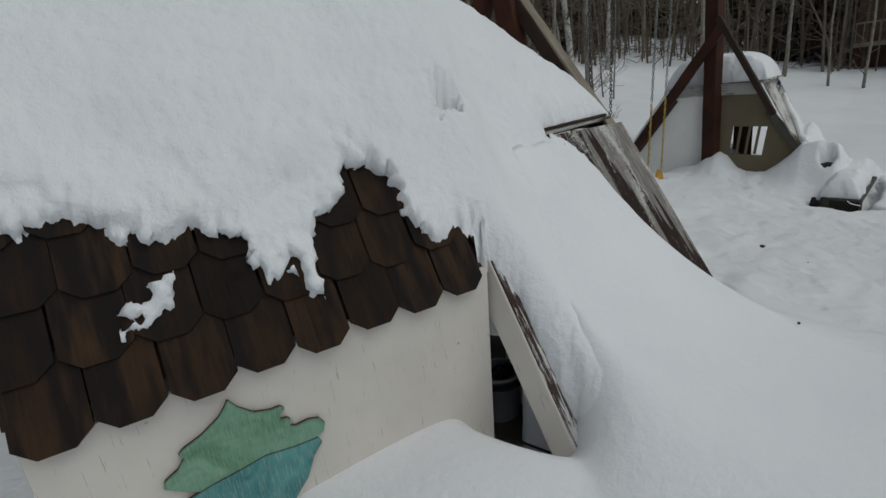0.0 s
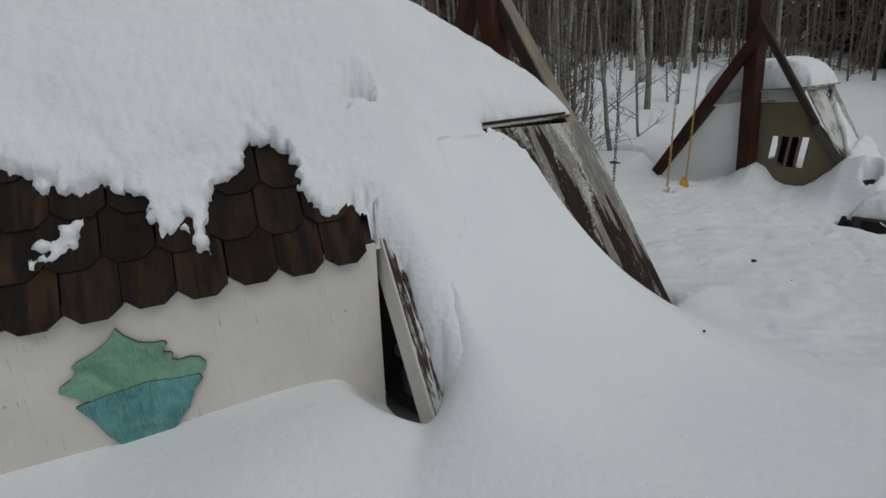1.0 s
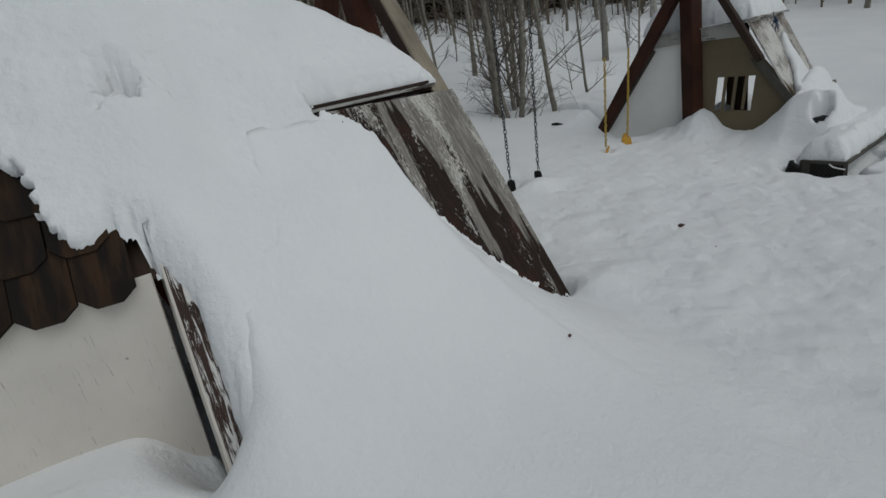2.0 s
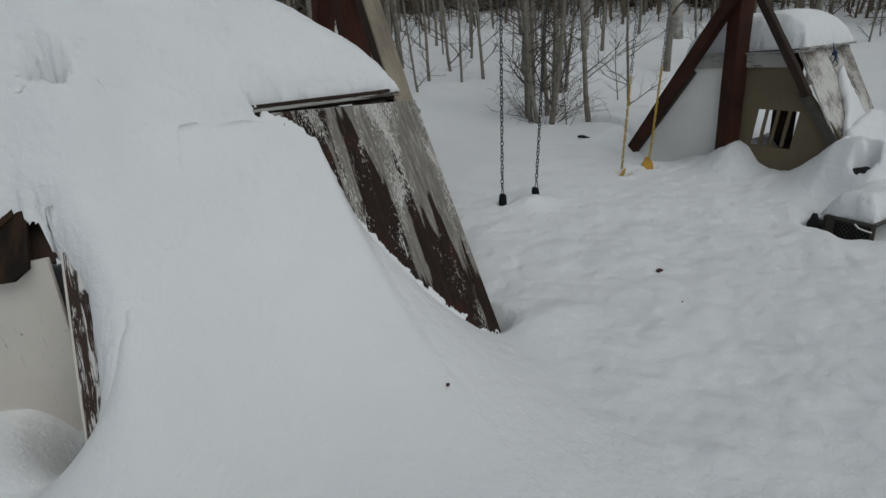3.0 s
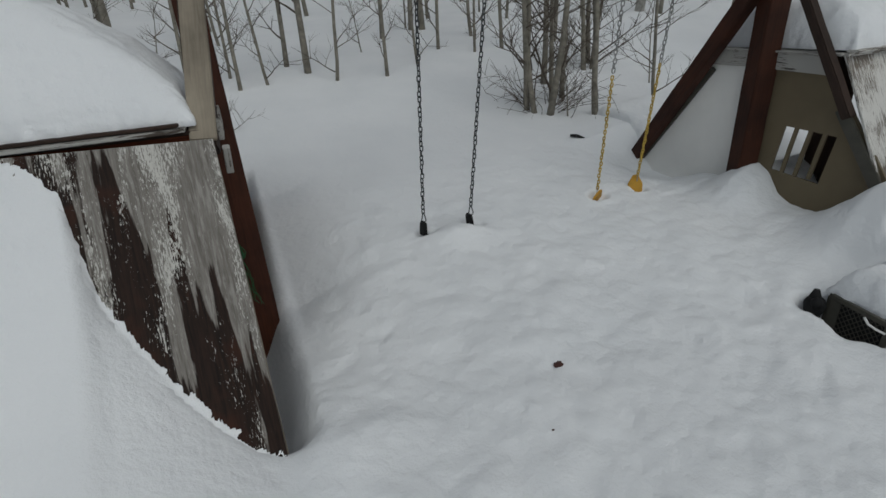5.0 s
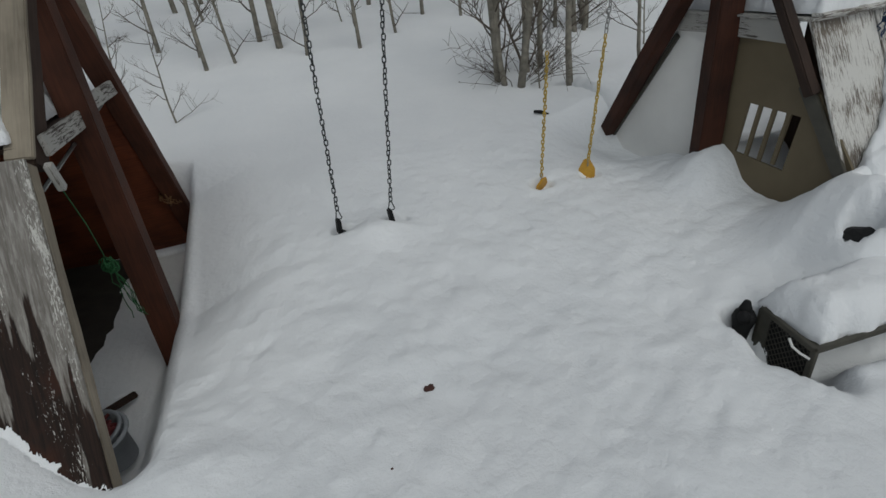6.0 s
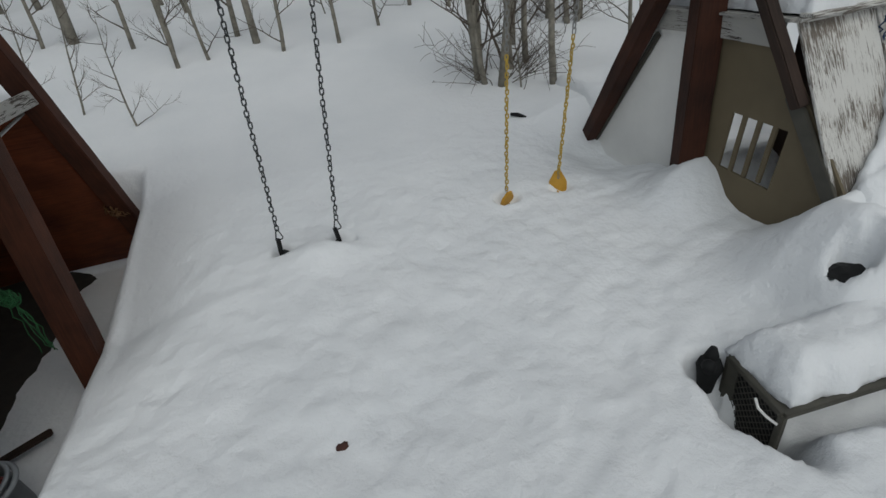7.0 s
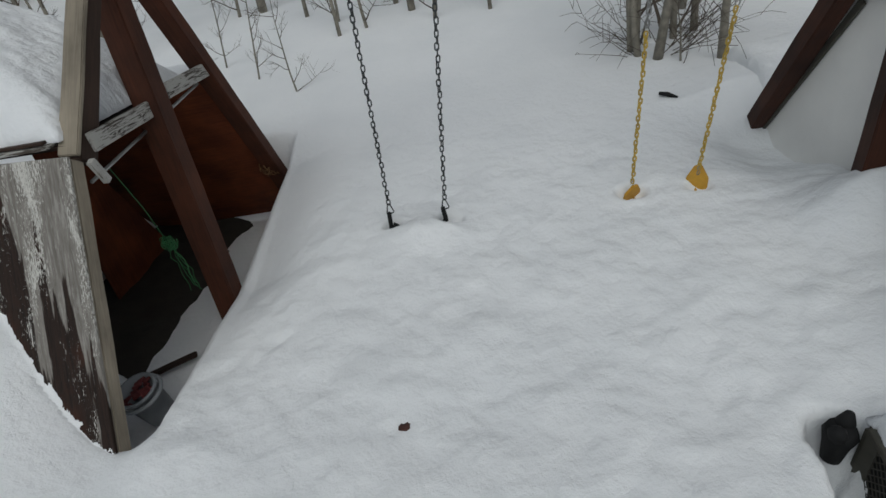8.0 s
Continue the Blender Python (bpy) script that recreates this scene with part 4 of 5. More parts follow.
def far_mask(x, y):
    r = 0.04 * fractal(x, y, 6, 3, 12)
    return np.minimum(np.minimum(x - 3.40, 4.66 - x), np.minimum(y - 0.60, 2.12 - y)) + r


blanket("roof_snow", 3.3, 4.75, 0.5, 2.2, 0.025, far_top, lambda x, y: np.full_like(x, 1.645), far_mask, SNOW_ROOF, "rounded cap of snow on the far playhouse", 0.16)


def slope_blanket(name, y_low, y_high, x0, x1, thick, seed, label, cut):
    """Snow lying on one slanted side of the far playhouse, down to the ground."""
    def under(x, y):
        return np.maximum(0.0 + (y - y_low) / (y_high - y_low) * 1.6, ground_height(x, y) - 0.06)

    def top(x, y):
        return under(x, y) + thick + 0.03 * fractal(x, y, 3, 3, seed)

    lo, hi = min(y_low, y_high) - 0.9, max(y_low, y_high) + 0.9
    return blanket(name, x0, x1, lo, hi, 0.025, top, under, cut, SNOW_ROOF, label, 0.12)


slope_blanket("side_snow", 3.12, 2.04, 3.3, 4.9, 0.17, 14, "snow lying on the playhouse side",
              lambda x, y: np.minimum(np.minimum(x - 3.42, 4.8 - x), np.minimum(y - 2.0, 3.9 - y)) + 0.03 * fractal(x, y, 5, 3, 2))
slope_blanket("side_snow", -0.22, 0.63, 3.4, 5.2, 0.15, 15, "snow sliding down the playhouse side",
              lambda x, y: np.minimum(np.minimum(x - 3.42 - 0.42 * step(0.05, 0.30, y) - 0.14 * step(0.3, 0.5, y), 4.16 + 0.5 * np.clip(0.2 - y, 0, 1) - x), np.minimum(y + 0.9, 0.50 - y)) + 0.07 * fractal(x, y, 6, 3, 6))


# ---- metal bench under its snow ----
bench = tagged(empty("metal_bench", (2.6, -0.55, -0.3)), "olive metal bench with mesh end, buried in snow", "bench")
b_l, b_c, b_r = Vector((2.25, -0.33, 0.03)), Vector((2.17, -0.75, 0.03)), Vector((3.75, -0.86, 0.03))
b_d = b_r + (b_l - b_c)
for p in (b_l, b_c):
    timber("leg", (p.x, p.y, -0.5), (p.x, p.y, 0.03), 0.035, 0.035, OLIVE, bench, side=(1, 0, 0), bevel=0.004)
for p, q in ((b_l, b_c), (b_c, b_r), (b_r, b_d), (b_d, b_l)):
    timber("rail", p, q, 0.035, 0.035, OLIVE, bench, bevel=0.004, rough=0.001)
panel("top_plate", [b_c - Vector((0, 0, 0.005)), b_r - Vector((0, 0, 0.005)), b_d - Vector((0, 0, 0.005)), b_l - Vector((0, 0, 0.005))], 0.008, OLIVE, bench)


def mesh_end():
    """Expanded metal: diamonds of thin strands."""
    ax = (b_c - b_l).normalized()
    w, h, p, q = (b_c - b_l).length - 0.03, 0.46, 0.042, 0.024
    pieces = []
    for i in range(-2, int(w / p) + 2):
        for j in range(int(h / q)):
            for s in (-1, 1):
                a0 = (i + 0.5 * (j % 2)) * p
                a1 = a0 + s * p / 2
                if 0 <= a0 <= w and 0 <= a1 <= w:
                    z0, z1 = -j * q, -(j + 1) * q
                    pieces.append(tube([b_l + ax * (a0 + 0.015) + Vector((0, 0, z0)), b_l + ax * (a1 + 0.015) + Vector((0, 0, z1))], [0.0035, 0.0035], 3, False))
    part("mesh_end", mesh_of("mesh_end", *joined(pieces), OLIVE), bench, "expanded metal mesh")


mesh_end()
timber("stile", b_l.lerp(b_c, 0.11) - Vector((0.006, 0, 0.5)), b_l.lerp(b_c, 0.11) - Vector((0.006, 0, 0)), 0.075, 0.012, OLIVE, bench, side=(1, 0.1, 0), bevel=0.003, rough=0.001)
# added black sheet stands in for the shade behind the mesh
panel("mesh_backing", [b_l + Vector((0.014, 0, 0)), b_c + Vector((0.014, 0, 0)), b_c + Vector((0.014, 0, -0.5)), b_l + Vector((0.014, 0, -0.5))], 0.01, BLACK, bench)


def bench_top(x, y):
    t = (x - 2.2) / 1.5
    yc = -0.54 - 0.07 * t
    c = np.clip(1 - ((y - yc) / 0.29) ** 4, 0, 1)
    e = np.clip((x - 2.20) / 0.22, 0, 1)
    return 0.03 + 0.25 * c ** 0.5 * np.sqrt(np.clip(e * (2 - e), 0, 1)) + 0.02 * fractal(x, y, 4, 3, 41)


def bench_mask(x, y):
    t = (x - 2.2) / 1.5
    yc = -0.54 - 0.07 * t
    far_side = 0.25
    return np.minimum(np.minimum(x - 2.25 - 0.1 * (y + 0.5), 4.2 - x), np.minimum(yc + far_side - y, y - yc + 0.20)) + 0.035 * fractal(x, y, 7, 3, 43)


blanket("bench_snow", 2.1, 4.3, -1.1, 0.2, 0.018, bench_top, lambda x, y: np.full_like(x, 0.036), bench_mask, SNOW_ROOF, "rounded snow on the metal bench", 0.14)


# ---- small things in the snow and in the open end ----
def scrap(name, at, size, mat, label, category, seed, flat=0.5, turn=0.0):
    bm = bmesh.new()
    bmesh.ops.create_icosphere(bm, subdivisions=2, radius=1)
    for v in bm.verts:
        n = noise.noise_vector(v.co * 1.7 + Vector((seed * 3.7, 1, 2)))
        v.co = Vector((v.co.x * size[0], v.co.y * size[1], v.co.z * size[2])) * (1 + 0.55 * n.x) + n * size[0] * 0.15
    ob = part(name, bm_mesh(name, bm, mat), None, "", pose(*at, 0, 0, turn))
    return tagged(ob, label, category)


gz = lambda x, y: float(ground_height(np.array([x]), np.array([y]))[0])
scrap("bark_piece", (0.0, 0.0, gz(0, 0) + 0.004), (0.038, 0.026, 0.014), BROWN_SCRAP, "dark brown curled scrap of bark on the snow", "bark", 1, turn=20)
scrap("seed_husk", (-2.54, -0.60, gz(-2.54, -0.60) + 0.018), (0.012, 0.009, 0.008), BROWN_SCRAP, "small dark seed husk on the snow", "husk", 2)
scrap("seed_husk", (-0.35, -0.45, gz(-0.35, -0.45) + 0.002), (0.009, 0.006, 0.005), BROWN_SCRAP, "small dark seed husk on the snow", "husk", 3)
v_, f_ = tube([(2.56, 3.36, gz(2.56, 3.36) + 0.03), (2.62, 3.30, gz(2.62, 3.30) + 0.03), (2.70, 3.24, gz(2.70, 3.24) - 0.01)], [0.018, 0.024, 0.018], 7)
tagged(part("stick", mesh_of("stick", v_, f_, BLACK, True)), "short dark stick lying on the snow", "stick")


def bucket(at, r0, r1, h, mat, lining, label, tilt=0.0, rim=None):
    ob = tagged(empty("bucket", at), label, "bucket")
    n_ = 24
    verts, faces = [], []
    prof = [(r0, 0), (r1, h), (r1 + 0.012, h), (r1 + 0.012, h + 0.02), (r1 - 0.006, h + 0.02), (r0 - 0.006, 0.02)]
    for r, z in prof:
        verts += [(r * math.cos(2 * math.pi * k / n_), r * math.sin(2 * math.pi * k / n_), z) for k in range(n_)]
    for i in range(len(prof) - 1):
        for k in range(n_):
            k2 = (k + 1) % n_
            faces.append((i * n_ + k, i * n_ + k2, (i + 1) * n_ + k2, (i + 1) * n_ + k))
    faces.append(tuple((len(prof) - 1) * n_ + k for k in range(n_)))
    m = pose(*at, tilt, 0, 0)
    part("body", mesh_of("body", verts, faces, mat, True), ob, m=m)
    ring = [((r1 + 0.02) * math.cos(2 * math.pi * k / 24), (r1 + 0.02) * math.sin(2 * math.pi * k / 24), h - 0.035) for k in range(25)]
    part("rim", mesh_of("rim", *tube(ring, [0.016] * 25, 6, False), rim or mat, True), ob, m=m)
    pieces = []
    rnd = random.Random(5)
    for k in range(26):
        a, q = rnd.uniform(0, 6.28), rnd.uniform(0, r1 * 0.8)
        c = Vector((q * math.cos(a), q * math.sin(a), h - 0.02))
        pieces.append(tube([c - Vector((0.02, 0.01, 0.0)), c + Vector((0.025, rnd.uniform(-0.03, 0.03), 0.02))], [0.018, 0.01], 5))
    part("contents", mesh_of("contents", *joined(pieces), lining), ob, "dark red scraps", m=m)
    return ob


bucket((-1.98, 0.62, -0.34), 0.105, 0.13, 0.33, BUCKET_GREY, BUCKET_RED, "grey plastic bucket with red scraps inside, in shade", 12)
bucket((-3.70, 0.99, -0.36), 0.115, 0.145, 0.44, BUCKET_GREY, BLACK, "pale bucket with a black rim behind the wall", 0, BLACK)
plank = timber("plank", (-2.55, 0.95, -0.36), (-2.0, 1.25, -0.34), 0.07, 0.03, POST_DARK, None, seed=12)
tagged(plank, "dark brown plank lying inside the playhouse", "plank")
# sheet over the hollow's bottom; the interior's shade is put into its colour
floor_x, floor_y = np.meshgrid(np.linspace(-3.9, -2.35, 26), np.linspace(0.4, 3.9, 40))
floor_z = -0.36 + 0.05 * fractal(floor_x, floor_y, 3, 3, 50) + 0.10 * step(-2.6, -3.4, floor_x) - 0.10 * step(-2.7, -2.35, floor_x)
floor_ = part("floor", sheet("floor", np.stack([floor_x, floor_y, floor_z], -1).reshape(-1, 3), grid_faces(26, 40), FLOOR_SHADE))
tagged(floor_, "dark sheet under the playhouse, its colour standing in for interior shade", "floor", kind="structure")


def rope_knot(name, top, knot, size, length, mat, label, seed, loops=16, wire=0.004):
    ob = tagged(empty(name, knot), label, "rope")
    rnd = random.Random(seed)
    top, knot = Vector(top), Vector(knot)
    if (top - knot).length > 0.05:
        part("cord", mesh_of("cord", *tube([top, top.lerp(knot, 0.5) + Vector((0.01, 0.01, 0)), knot], [wire] * 3, 5), mat, True), ob)
    pieces = []
    for k in range(loops):
        c = knot + Vector((rnd.uniform(-0.3, 0.3), rnd.uniform(-0.3, 0.3), rnd.uniform(-0.5, 0.5))) * size
        ax = Vector((rnd.gauss(0, 1), rnd.gauss(0, 1), rnd.gauss(0, 0.5))).normalized()
        o_ = ax.orthogonal().normalized()
        o2 = ax.cross(o_)
        r = size * rnd.uniform(0.3, 0.6)
        pieces.append(tube([c + (o_ * math.cos(a) * r + o2 * math.sin(a) * r * 1.4) for a in np.linspace(0, 5.6, 12)], [wire] * 12, 4))
    part("tangle", mesh_of("tangle", *joined(pieces), mat, True), ob)
    pieces = []
    for k in range(6):
        pts, p = [], knot.copy()
        for q in range(9):
            pts.append(p.copy())
            p = p + Vector((rnd.uniform(-0.02, 0.02) + 0.006, rnd.uniform(-0.02, 0.02), -length / 8))
        pieces.append(tube(pts, [wire * 0.8] * 9, 4))
    if length:
        part("loose_end", mesh_of("loose_end", *joined(pieces), mat, True), ob)
    return ob


rope_knot("green_rope", (-1.78, 1.18, 1.40), (-1.80, 1.36, 0.68), 0.07, 0.42, ROPE_GREEN, "tangled green rope hanging from the tie rod", 3, 22)
rope_knot("tan_rope", (-1.80, 3.40, 0.50), (-1.80, 3.42, 0.44), 0.09, 0.10, ROPE_TAN, "coil of tan rope against the back boarding", 4, 14, 0.005)
rope_knot("blue_rope", (3.96, 0.55, 1.66), (3.97, 0.52, 1.55), 0.035, 0.16, ROPE_BLUE, "short blue rope tied over the ledge", 6, 8, 0.006)
cord = part("white_rope", mesh_of("white_rope", *tube([b_c + Vector((-0.03, 0.14, 0.0)), b_c + Vector((-0.045, 0.10, -0.03)), b_c + Vector((-0.04, 0.05, -0.045)), b_c + Vector((-0.02, 0.0, -0.06))], [0.008] * 4, 6), WHITE_PANEL, True))
tagged(cord, "short white rope end on the metal bench", "rope")


def glove():
    """A limp black glove propped on the snow beside the bench: cuff and fingers."""
    at = Vector((2.165, -0.275, -0.08))
    ob = tagged(empty("glove", at), "black glove stuck upright in the snow", "glove")
    pieces = []
    body = [(0, 0, -0.16), (0, 0, -0.05), (0.004, 0, 0.03), (0.0, 0, 0.07)]
    pieces.append(tube([at + Vector(p) for p in body], [0.045, 0.058, 0.076, 0.062], 12))
    part("palm", mesh_of("palm", *joined(pieces), BLACK, True), ob)
    for k in range(2):
        dx = (k - 0.5) * 0.10
        pts = [at + Vector((dx * 0.5, dx * 0.5, 0.04)), at + Vector((dx * 0.8, dx * 0.6, 0.08)), at + Vector((dx * 0.95, dx * 0.7, 0.105 + 0.025 * k))]
        part("finger", mesh_of("finger", *tube(pts, [0.044, 0.040, 0.020], 8), BLACK, True), ob)


glove()
tub = scrap("black_tub", (3.08, -0.29, gz(3.08, -0.29) + 0.03), (0.14, 0.105, 0.045), BLACK, "black plastic tub half buried in snow", "tub", 11)
log_bench = tagged(empty("log_bench", (5.2, 0.2, 0.0)), "weathered brown plank bench deep in snow", "bench")
timber("seat", (4.98, 0.14, gz(4.98, 0.14) + 0.10), (5.40, 0.30, gz(5.40, 0.30) + 0.10), 0.25, 0.05, GREY_POST, log_bench)
for fx, fy in ((5.05, 0.17), (5.33, 0.27)):
    timber("leg", (fx, fy, gz(fx, fy) - 0.2), (fx, fy, gz(fx, fy) + 0.072), 0.2, 0.05, GREY_POST, log_bench, side=(0.8, -0.5, 0))


# ---- trees ----
def tree_parts(seed, height, radius, lean, limbs, spread_, twig_levels=2, first=0.25):
    """Trunk and bare limbs of one young tree, with its foot at the origin."""
    rnd = random.Random(seed)
    pts, p, d = [], Vector((0, 0, -0.25)), Vector((lean * math.cos(seed), lean * math.sin(seed), 1)).normalized()
    steps = 9
    for k in range(steps + 1):
        pts.append(p.copy())
        d = (d + Vector((rnd.gauss(0, 0.035), rnd.gauss(0, 0.035), 0.02))).normalized()
        p = p + d * (height + 0.25) / steps
    radii = [radius * (1 - 0.82 * (k / steps)) for k in range(steps + 1)]
    radii[0] *= 1.15
    trunk = tube(pts, radii, 8)
    twigs = []

    def grow(start, direction, length, r, level):
        pts2, q, dd = [], start.copy(), direction.copy()
        n_ = 5 if level else 6
        for k in range(n_):
            pts2.append(q.copy())
            dd = (dd + Vector((rnd.gauss(0, 0.13), rnd.gauss(0, 0.13), 0.06 + rnd.gauss(0, 0.1)))).normalized()
            q = q + dd * length / (n_ - 1)
        twigs.append(tube(pts2, [r * (1 - 0.8 * k / (n_ - 1)) for k in range(n_)], 4 if level == 0 else 3, False))
        if level < twig_levels:
            for k in range(4 if level == 0 else 3):
                f = rnd.uniform(0.25, 0.95)
                i = min(int(f * (n_ - 1)), n_ - 2)
                side = Vector((rnd.gauss(0, 1), rnd.gauss(0, 1), rnd.gauss(0.1, 0.5))).normalized()
                grow(pts2[i].lerp(pts2[i + 1], f * (n_ - 1) - i), (dd * 0.7 + side * 0.7).normalized(), length * rnd.uniform(0.35, 0.6), r * 0.5, level + 1)

    for k in range(limbs):
        f = first + (0.97 - first) * (k + rnd.random()) / limbs
        i = min(int(f * steps), steps - 1)
        a = rnd.uniform(0, 2 * math.pi)
        out = Vector((math.cos(a), math.sin(a), rnd.uniform(0.25, 0.9))).normalized()
        grow(pts[i].lerp(pts[i + 1], f * steps - i), out, spread_ * (1.15 - 0.7 * f) * rnd.uniform(0.6, 1.1), max(radii[i] * 0.36, 0.0065), 0)
    return trunk, joined(twigs)


def tree(kind, seed, height, radius, lean, limbs, spread_, bark, label, levels=2, first=0.25):
    trunk, twigs = tree_parts(seed, height, radius, lean, limbs, spread_, levels, first)
    ob = tagged(empty(kind), label, "tree")
    part("trunk", mesh_of("trunk", *trunk, bark, True), ob)
    part("crown", mesh_of("crown", *twigs, TWIG), ob, "bare brown branches")
    return ob


def plant(kind_ob, x, y, turn=0.0, size=1.0, group=""):
    m = pose(x, y, gz(x, y) - 0.02, 0, 0, turn) @ Matrix.Diagonal((size, size, size, 1))
    ob = copy_thing(kind_ob, m)
    ob.scale = (size, size, size)
    if group:
        ob["group"] = group
    return ob


AY = [tree("aspen_tree", s, h, r, ln, n_, sp, BARK, "slender bare aspen with grey bark standing in snow", 2, fst)
      for s, h, r, ln, n_, sp, fst in ((11, 6.5, 0.046, 0.04, 20, 1.0, 0.10), (12, 5.5, 0.038, 0.08, 18, 0.9, 0.08), (13, 7.5, 0.06, 0.03, 22, 1.2, 0.12), (14, 4.5, 0.030, 0.10, 17, 0.8, 0.05))]
BIRCH = tree("birch_tree", 21, 10, 0.15, 0.05, 16, 1.9, BARK_WHITE, "tall white-barked birch at the wood's edge", 2, 0.2)
SAP = [tree("sapling", s, h, 0.016, 0.15, n_, 0.55, BARK, "thin bare sapling in the snow", 2, 0.15) for s, h, n_ in ((31, 1.3, 9), (32, 1.7, 10), (33, 0.8, 8))]


def shrub(seed, stems):
    """A clump of stems from one foot with a thicket of twigs."""
    rnd = random.Random(seed)
    ob = tagged(empty("willow_clump"), "clump of bare grey stems with a thicket of twigs", "shrub")
    tw = []
    for k in range(stems):
        a = rnd.uniform(0, 2 * math.pi)
        trunk, twigs = tree_parts(seed * 10 + k, rnd.uniform(3.8, 5.5), rnd.uniform(0.042, 0.062), rnd.uniform(0.05, 0.22), 11, 1.05, 2, 0.05)
        off = Vector((0.30 * math.cos(a), 0.30 * math.sin(a), 0))
        part("stem", mesh_of("stem", [w + off for w in trunk[0]], trunk[1], BARK, True), ob)
        tw.append(([w + off for w in twigs[0]], twigs[1]))
    for k in range(34):
        a, r = rnd.uniform(0, 2 * math.pi), rnd.uniform(0.1, 0.5)
        p = Vector((r * 0.7 * math.cos(a), r * 0.7 * math.sin(a), -0.05))
        d = Vector((math.cos(a) * rnd.uniform(0.5, 2.2), math.sin(a) * rnd.uniform(0.5, 2.2), 1)).normalized()
        pts = []
        for q in range(7):
            pts.append(p.copy())
            d = (d + Vector((rnd.gauss(0, 0.16), rnd.gauss(0, 0.16), rnd.gauss(0, 0.08)))).normalized()
            p = p + d * rnd.uniform(0.10, 0.22)
        tw.append(tube(pts, [0.0065 * (1 - 0.12 * q) for q in range(7)], 4, False))
        for j in range(4):
            q0 = pts[rnd.randint(2, 6)]
            dd = Vector((rnd.gauss(0, 1), rnd.gauss(0, 1), rnd.gauss(0.2, 0.6))).normalized()
            tw.append(tube([q0, q0 + dd * 0.13 + Vector((0, 0, 0.02)), q0 + dd * 0.27], [0.004, 0.003, 0.002], 3, False))
    part("thicket", mesh_of("thicket", *joined(tw), TWIG), ob, "thicket of thin brown twigs")
    return ob


WILLOW = shrub(7, 5)
NEAR_TREES = ((-1.38, 6.98, 1, 0), (-0.90, 7.07, 3, 1), (-0.47, 7.97, 0, 2), (-0.16, 7.53, 2, 3), (0.20, 6.96, 3, 4), (1.13, 6.87, 1, 5), (1.92, 7.31, 3, 6), (2.70, 8.16, 1, 7),
              (3.38, 7.80, 3, 8), (4.06, 7.84, 1, 9), (3.60, 5.59, 2, 10), (3.49, 4.86, 0, 11), (4.65, 3.97, 3, 12), (1.98, 9.79, 0, 13), (3.08, 10.81, 2, 14), (7.28, 15.1, 2, 15), (-1.50, 7.60, 3, 16), (-2.2, 8.3, 1, 17))
for x, y, k, q in NEAR_TREES:
    plant(AY[k], x, y, q * 67, 0.9 + 0.05 * (q % 5), "aspens behind the swings")
plant(WILLOW, 2.95, 4.55, 20, 1.0)
plant(WILLOW, 4.9, 6.3, 140, 0.9)
lean_tree = plant(AY[2], 3.42, 3.90, 0, 0.85, "aspens behind the swings")
lean_tree.matrix_basis = pose(3.42, 3.90, gz(3.42, 3.9) - 0.02, -3, 9, 40) @ Matrix.Diagonal((0.8, 0.8, 0.8, 1))
for x, y, k in ((-1.75, 5.20, 0), (-2.55, 5.85, 1), (3.05, 4.05, 2), (1.2, 8.6, 1), (-3.3, 6.6, 1), (5.4, 4.9, 1)):
    plant(SAP[k], x, y, k * 100 + x * 50, 1.0, "saplings in the snow")
plant(BIRCH, 13.2, 8.8, 0, 1.0)
plant(BIRCH, 17.5, 9.2, 130, 0.9)
plant(BIRCH, 9.4, 9.6, 220, 0.8)
rnd_t = random.Random(77)
count = 0
while count < 95:
    a, r = rnd_t.uniform(-0.35, 2.6), rnd_t.uniform(8.5, 26)
    x, y = r * math.cos(a), 1 + r * math.sin(a)
    if y < 8.6 - 0.12 * abs(x) and a < 1.9 and x < 8.5:
        continue
    if x > 4 and y < 2.5 and r < 15:
        continue
    if x < -4 and y < 7:
        continue
    plant(AY[count % 4], x, y, rnd_t.uniform(0, 360), rnd_t.uniform(0.75, 1.5), "aspens of the wood")
    count += 1
for ob in (*AY, BIRCH, *SAP, WILLOW):
    for o in (*ob.children_recursive, ob):
        bpy.data.objects.remove(o)


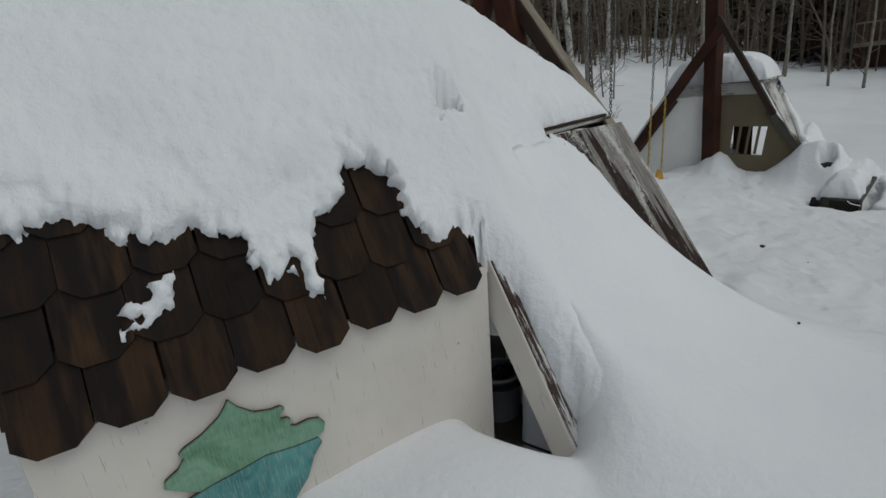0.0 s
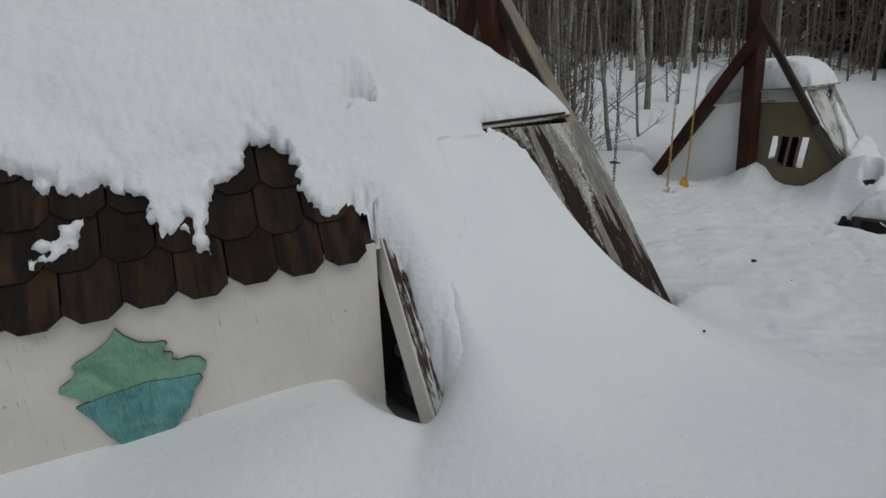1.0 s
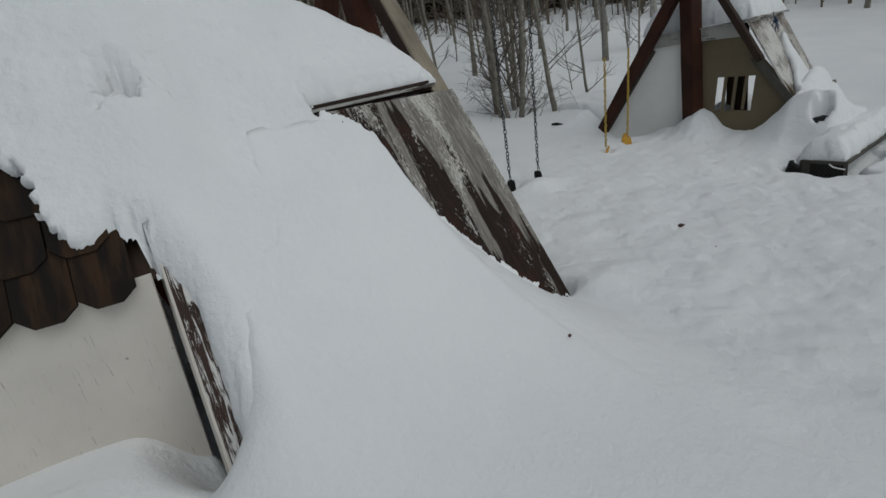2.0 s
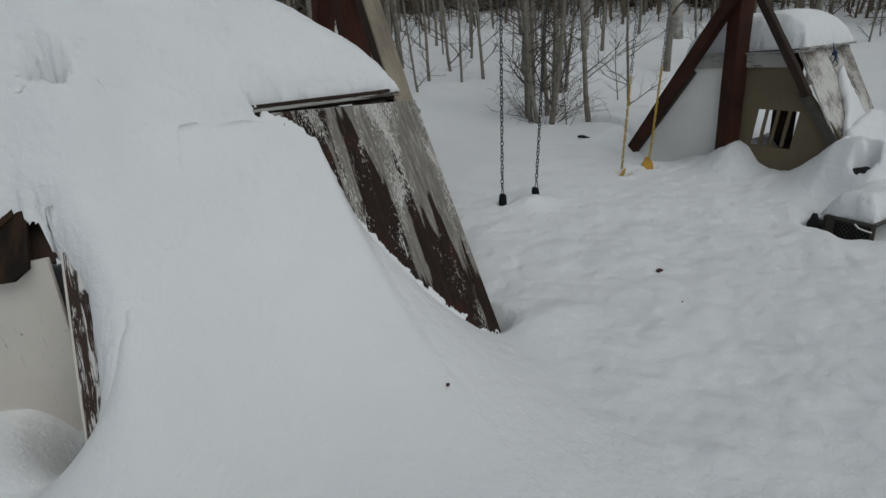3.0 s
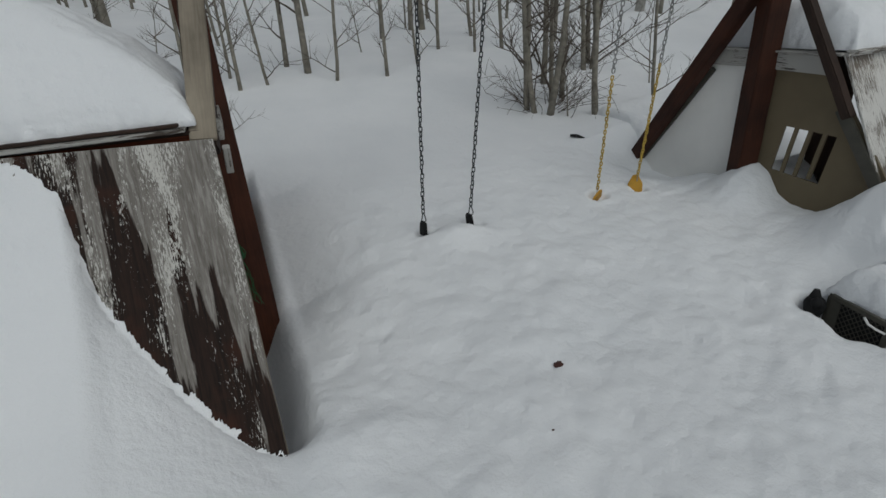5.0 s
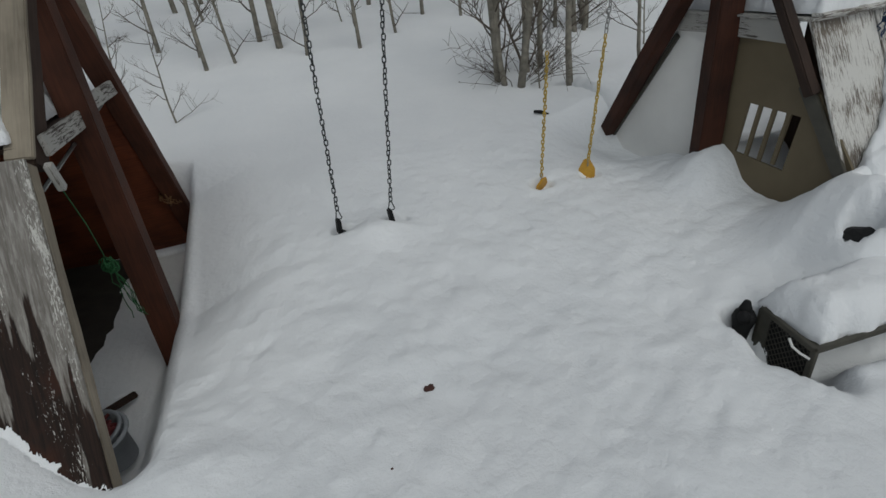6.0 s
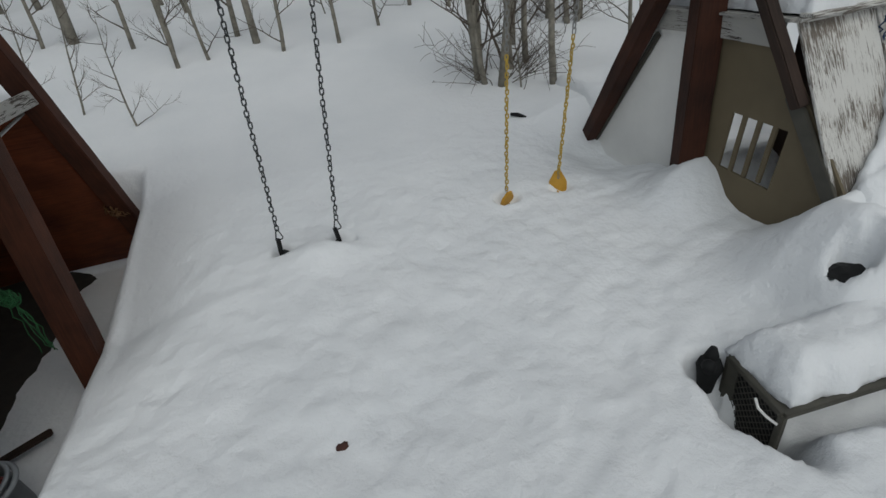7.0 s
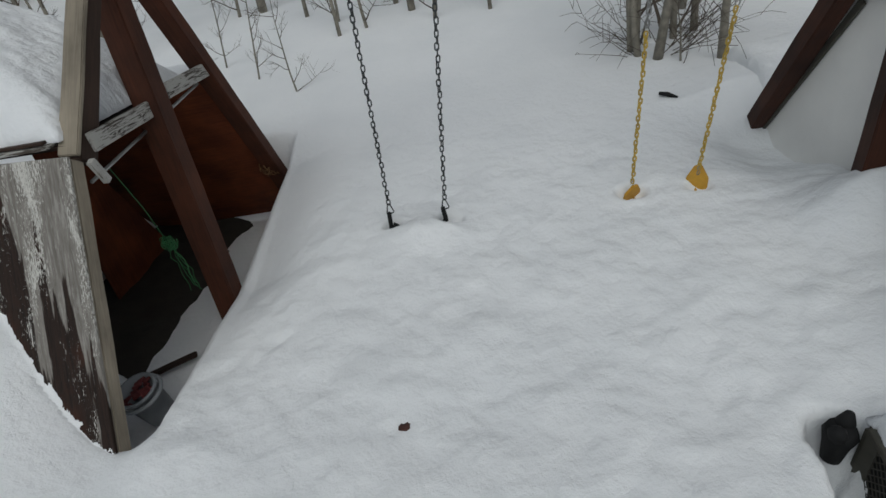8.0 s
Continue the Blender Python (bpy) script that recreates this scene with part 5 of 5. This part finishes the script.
def woods():
    """The far wood: thin stems, brush and dark conifers, too many to count."""
    rnd = random.Random(5)
    stems, brush, needles, mass = [], [], [], []
    for k in range(2300):
        a, r = rnd.uniform(-0.7, 2.9), 20 + 26 * rnd.random() ** 0.8
        x, y = r * math.cos(a), 1 + r * math.sin(a)
        h, w = rnd.uniform(4, 10), rnd.uniform(0.02, 0.09)
        z = gz(x, y) - 0.1 if k % 4 == 0 else None
        z = z if z is not None else WOOD_Z(x, y)
        lx, ly = rnd.gauss(0, 0.7), rnd.gauss(0, 0.7)
        stems.append(tube([(x, y, z), (x + lx * 0.2 + rnd.gauss(0, 0.12), y + ly * 0.2, z + h * 0.35), (x + lx * 0.6, y + ly * 0.6, z + h * 0.7), (x + lx, y + ly, z + h)], [w, w * 0.8, w * 0.5, w * 0.2], 3, False))
        for j in range(15):
            f = rnd.uniform(0.03, 0.95)
            p = Vector((x + lx * f, y + ly * f, z + h * f))
            d = Vector((rnd.gauss(0, 1), rnd.gauss(0, 1), rnd.gauss(0.25, 0.6))).normalized() * rnd.uniform(0.5, 2.0)
            brush.append(tube([p, p + d * 0.5 + Vector((0, 0, 0.08)), p + d], [0.02, 0.014, 0.006], 3, False))
    ob = tagged(part("far_woods", mesh_of("far_woods", *joined(stems), WOODS)), "dense bare brown winter woods", "woods", kind="stuff")
    tagged(part("far_brush", mesh_of("far_brush", *joined(brush), BRUSH)), "tangled bare brown brush and branches", "woods", kind="stuff")
    for k in range(330):
        a, r = rnd.uniform(-0.7, 2.9), rnd.uniform(30, 50)
        x, y = r * math.cos(a), 1 + r * math.sin(a)
        z, h, w = WOOD_Z(x, y), rnd.uniform(7, 13), rnd.uniform(1.3, 2.4)
        for j in range(46):
            f = (j / 46) ** 0.9
            t = rnd.uniform(0, 6.283)
            rr = w * (1 - f) + 0.15
            c = Vector((x, y, z + 0.3 + h * f))
            e = c + Vector((rr * math.cos(t), rr * math.sin(t), -0.35 * rr - 0.1))
            s_ = Vector((-math.sin(t), math.cos(t), 0)) * rr * 0.42
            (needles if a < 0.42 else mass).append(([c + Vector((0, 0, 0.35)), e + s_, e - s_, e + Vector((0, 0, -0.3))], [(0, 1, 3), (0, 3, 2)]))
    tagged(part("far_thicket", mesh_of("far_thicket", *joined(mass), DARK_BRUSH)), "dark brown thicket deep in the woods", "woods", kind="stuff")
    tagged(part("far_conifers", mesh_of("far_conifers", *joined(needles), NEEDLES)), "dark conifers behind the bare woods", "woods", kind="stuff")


WOOD_Z = lambda x, y: 0.13 * 8 + 0.15 * (min(max(y, 0), 28) - 8) + 0.4 + 0.05 * min(max(x - 5, 0), 20) + 0.22 * max(math.hypot(x, y) - 30, 0) - 0.5 if y > 8 else 0.15 * max(y, 0) + 0.05 * min(max(x - 5, 0), 20) - 0.2 + 0.22 * max(math.hypot(x, y) - 30, 0)
woods()


# ---- house at the wood's edge ----
BRICK = plain_material("brown_cladding", (0.16, 0.085, 0.055), 0.85, 0, 0.5, 1.2)
house = tagged(empty("house", (26, -3.5, 0.5)), "brown house with a railed deck half hidden by trees", "house")
panel("wall", [(25.0, 0.6, -1), (25.0, -8.0, -1), (25.0, -8.0, 6), (25.0, 0.6, 6)], 0.3, BRICK, house, grain=(0, 0, 1))
panel("wall", [(29.0, 0.6, -1), (25.32, 0.6, -1), (25.32, 0.6, 6), (29.0, 0.6, 6)], 0.3, BRICK, house, grain=(0, 0, 1))
panel("door", [(24.97, -0.9, 0.2), (24.97, -1.9, 0.2), (24.97, -1.9, 1.85), (24.97, -0.9, 1.85)], 0.06, POST_DARK, house, "dark doorway")
panel("roof", [(23.6, 1.4, 6.0), (23.6, -9, 6.0), (29, -9, 7.6), (29, 1.4, 7.6)], 0.25, SNOW, house, "snow-covered roof")
timber("deck", (24.2, 0.6, 1.95), (24.2, -8.0, 1.95), 1.5, 0.18, GREY_POST, house)
timber("deck_rail", (23.5, 0.6, 2.85), (23.5, -8.0, 2.85), 0.1, 0.08, GREY_POST, house)
for k in range(32):
    timber("baluster", (23.5, 0.55 - k * 0.27, 2.0), (23.5, 0.55 - k * 0.27, 2.85), 0.05, 0.05, GREY_POST, house, side=(1, 0, 0))
for y_ in (0.4, -3.4, -7.8):
    timber("deck_post", (23.6, y_, -0.5), (23.6, y_, 1.95), 0.16, 0.16, POST, house, side=(1, 0, 0))


# ---- shingles ----
def shingle_mesh(w, h, t=0.022):
    c = w * 0.27
    out = [(0, c * 0.85), (c, 0), (w - c, 0), (w, c * 0.85), (w, h), (0, h)]
    bm = bmesh.new()
    f = bm.faces.new([bm.verts.new((z, -u, 0)) for u, z in out])
    ext = bmesh.ops.extrude_face_region(bm, geom=[f])
    bmesh.ops.translate(bm, verts=[g for g in ext["geom"] if isinstance(g, bmesh.types.BMVert)], vec=(0, 0, -t))
    bmesh.ops.recalc_face_normals(bm, faces=bm.faces)
    return bm_mesh("shingle", bm, SHINGLE)


SHINGLES = [shingle_mesh(w, 0.37) for w in (0.254, 0.248, 0.258)]
for row in range(6):
    for k in range(9):
        u = 0.0 + k * 0.262 + (0 if row % 2 == 0 else -0.11) - 0.004 * row + (0.05 if row % 2 else 0)
        if u > (2.02 if row < 2 else 1.86):
            continue
        v_ = row * 0.272 + 0.008 * math.sin(k * 2.7 + row)
        tilt = Matrix.Rotation(radians(3.2), 4, "Y")
        m = Matrix((ROOF_UP, -WALL_X, ROOF_OUT)).transposed().to_4x4()
        m.translation = EAVE + WALL_X * u + Vector((0, 0, 0.035 * u)) + ROOF_UP * v_ + ROOF_OUT * (0.030 + 0.004 * ((k * 7 + row * 3) % 3))
        part("shingle", SHINGLES[(k + row) % 3], playhouse, m=m @ tilt)
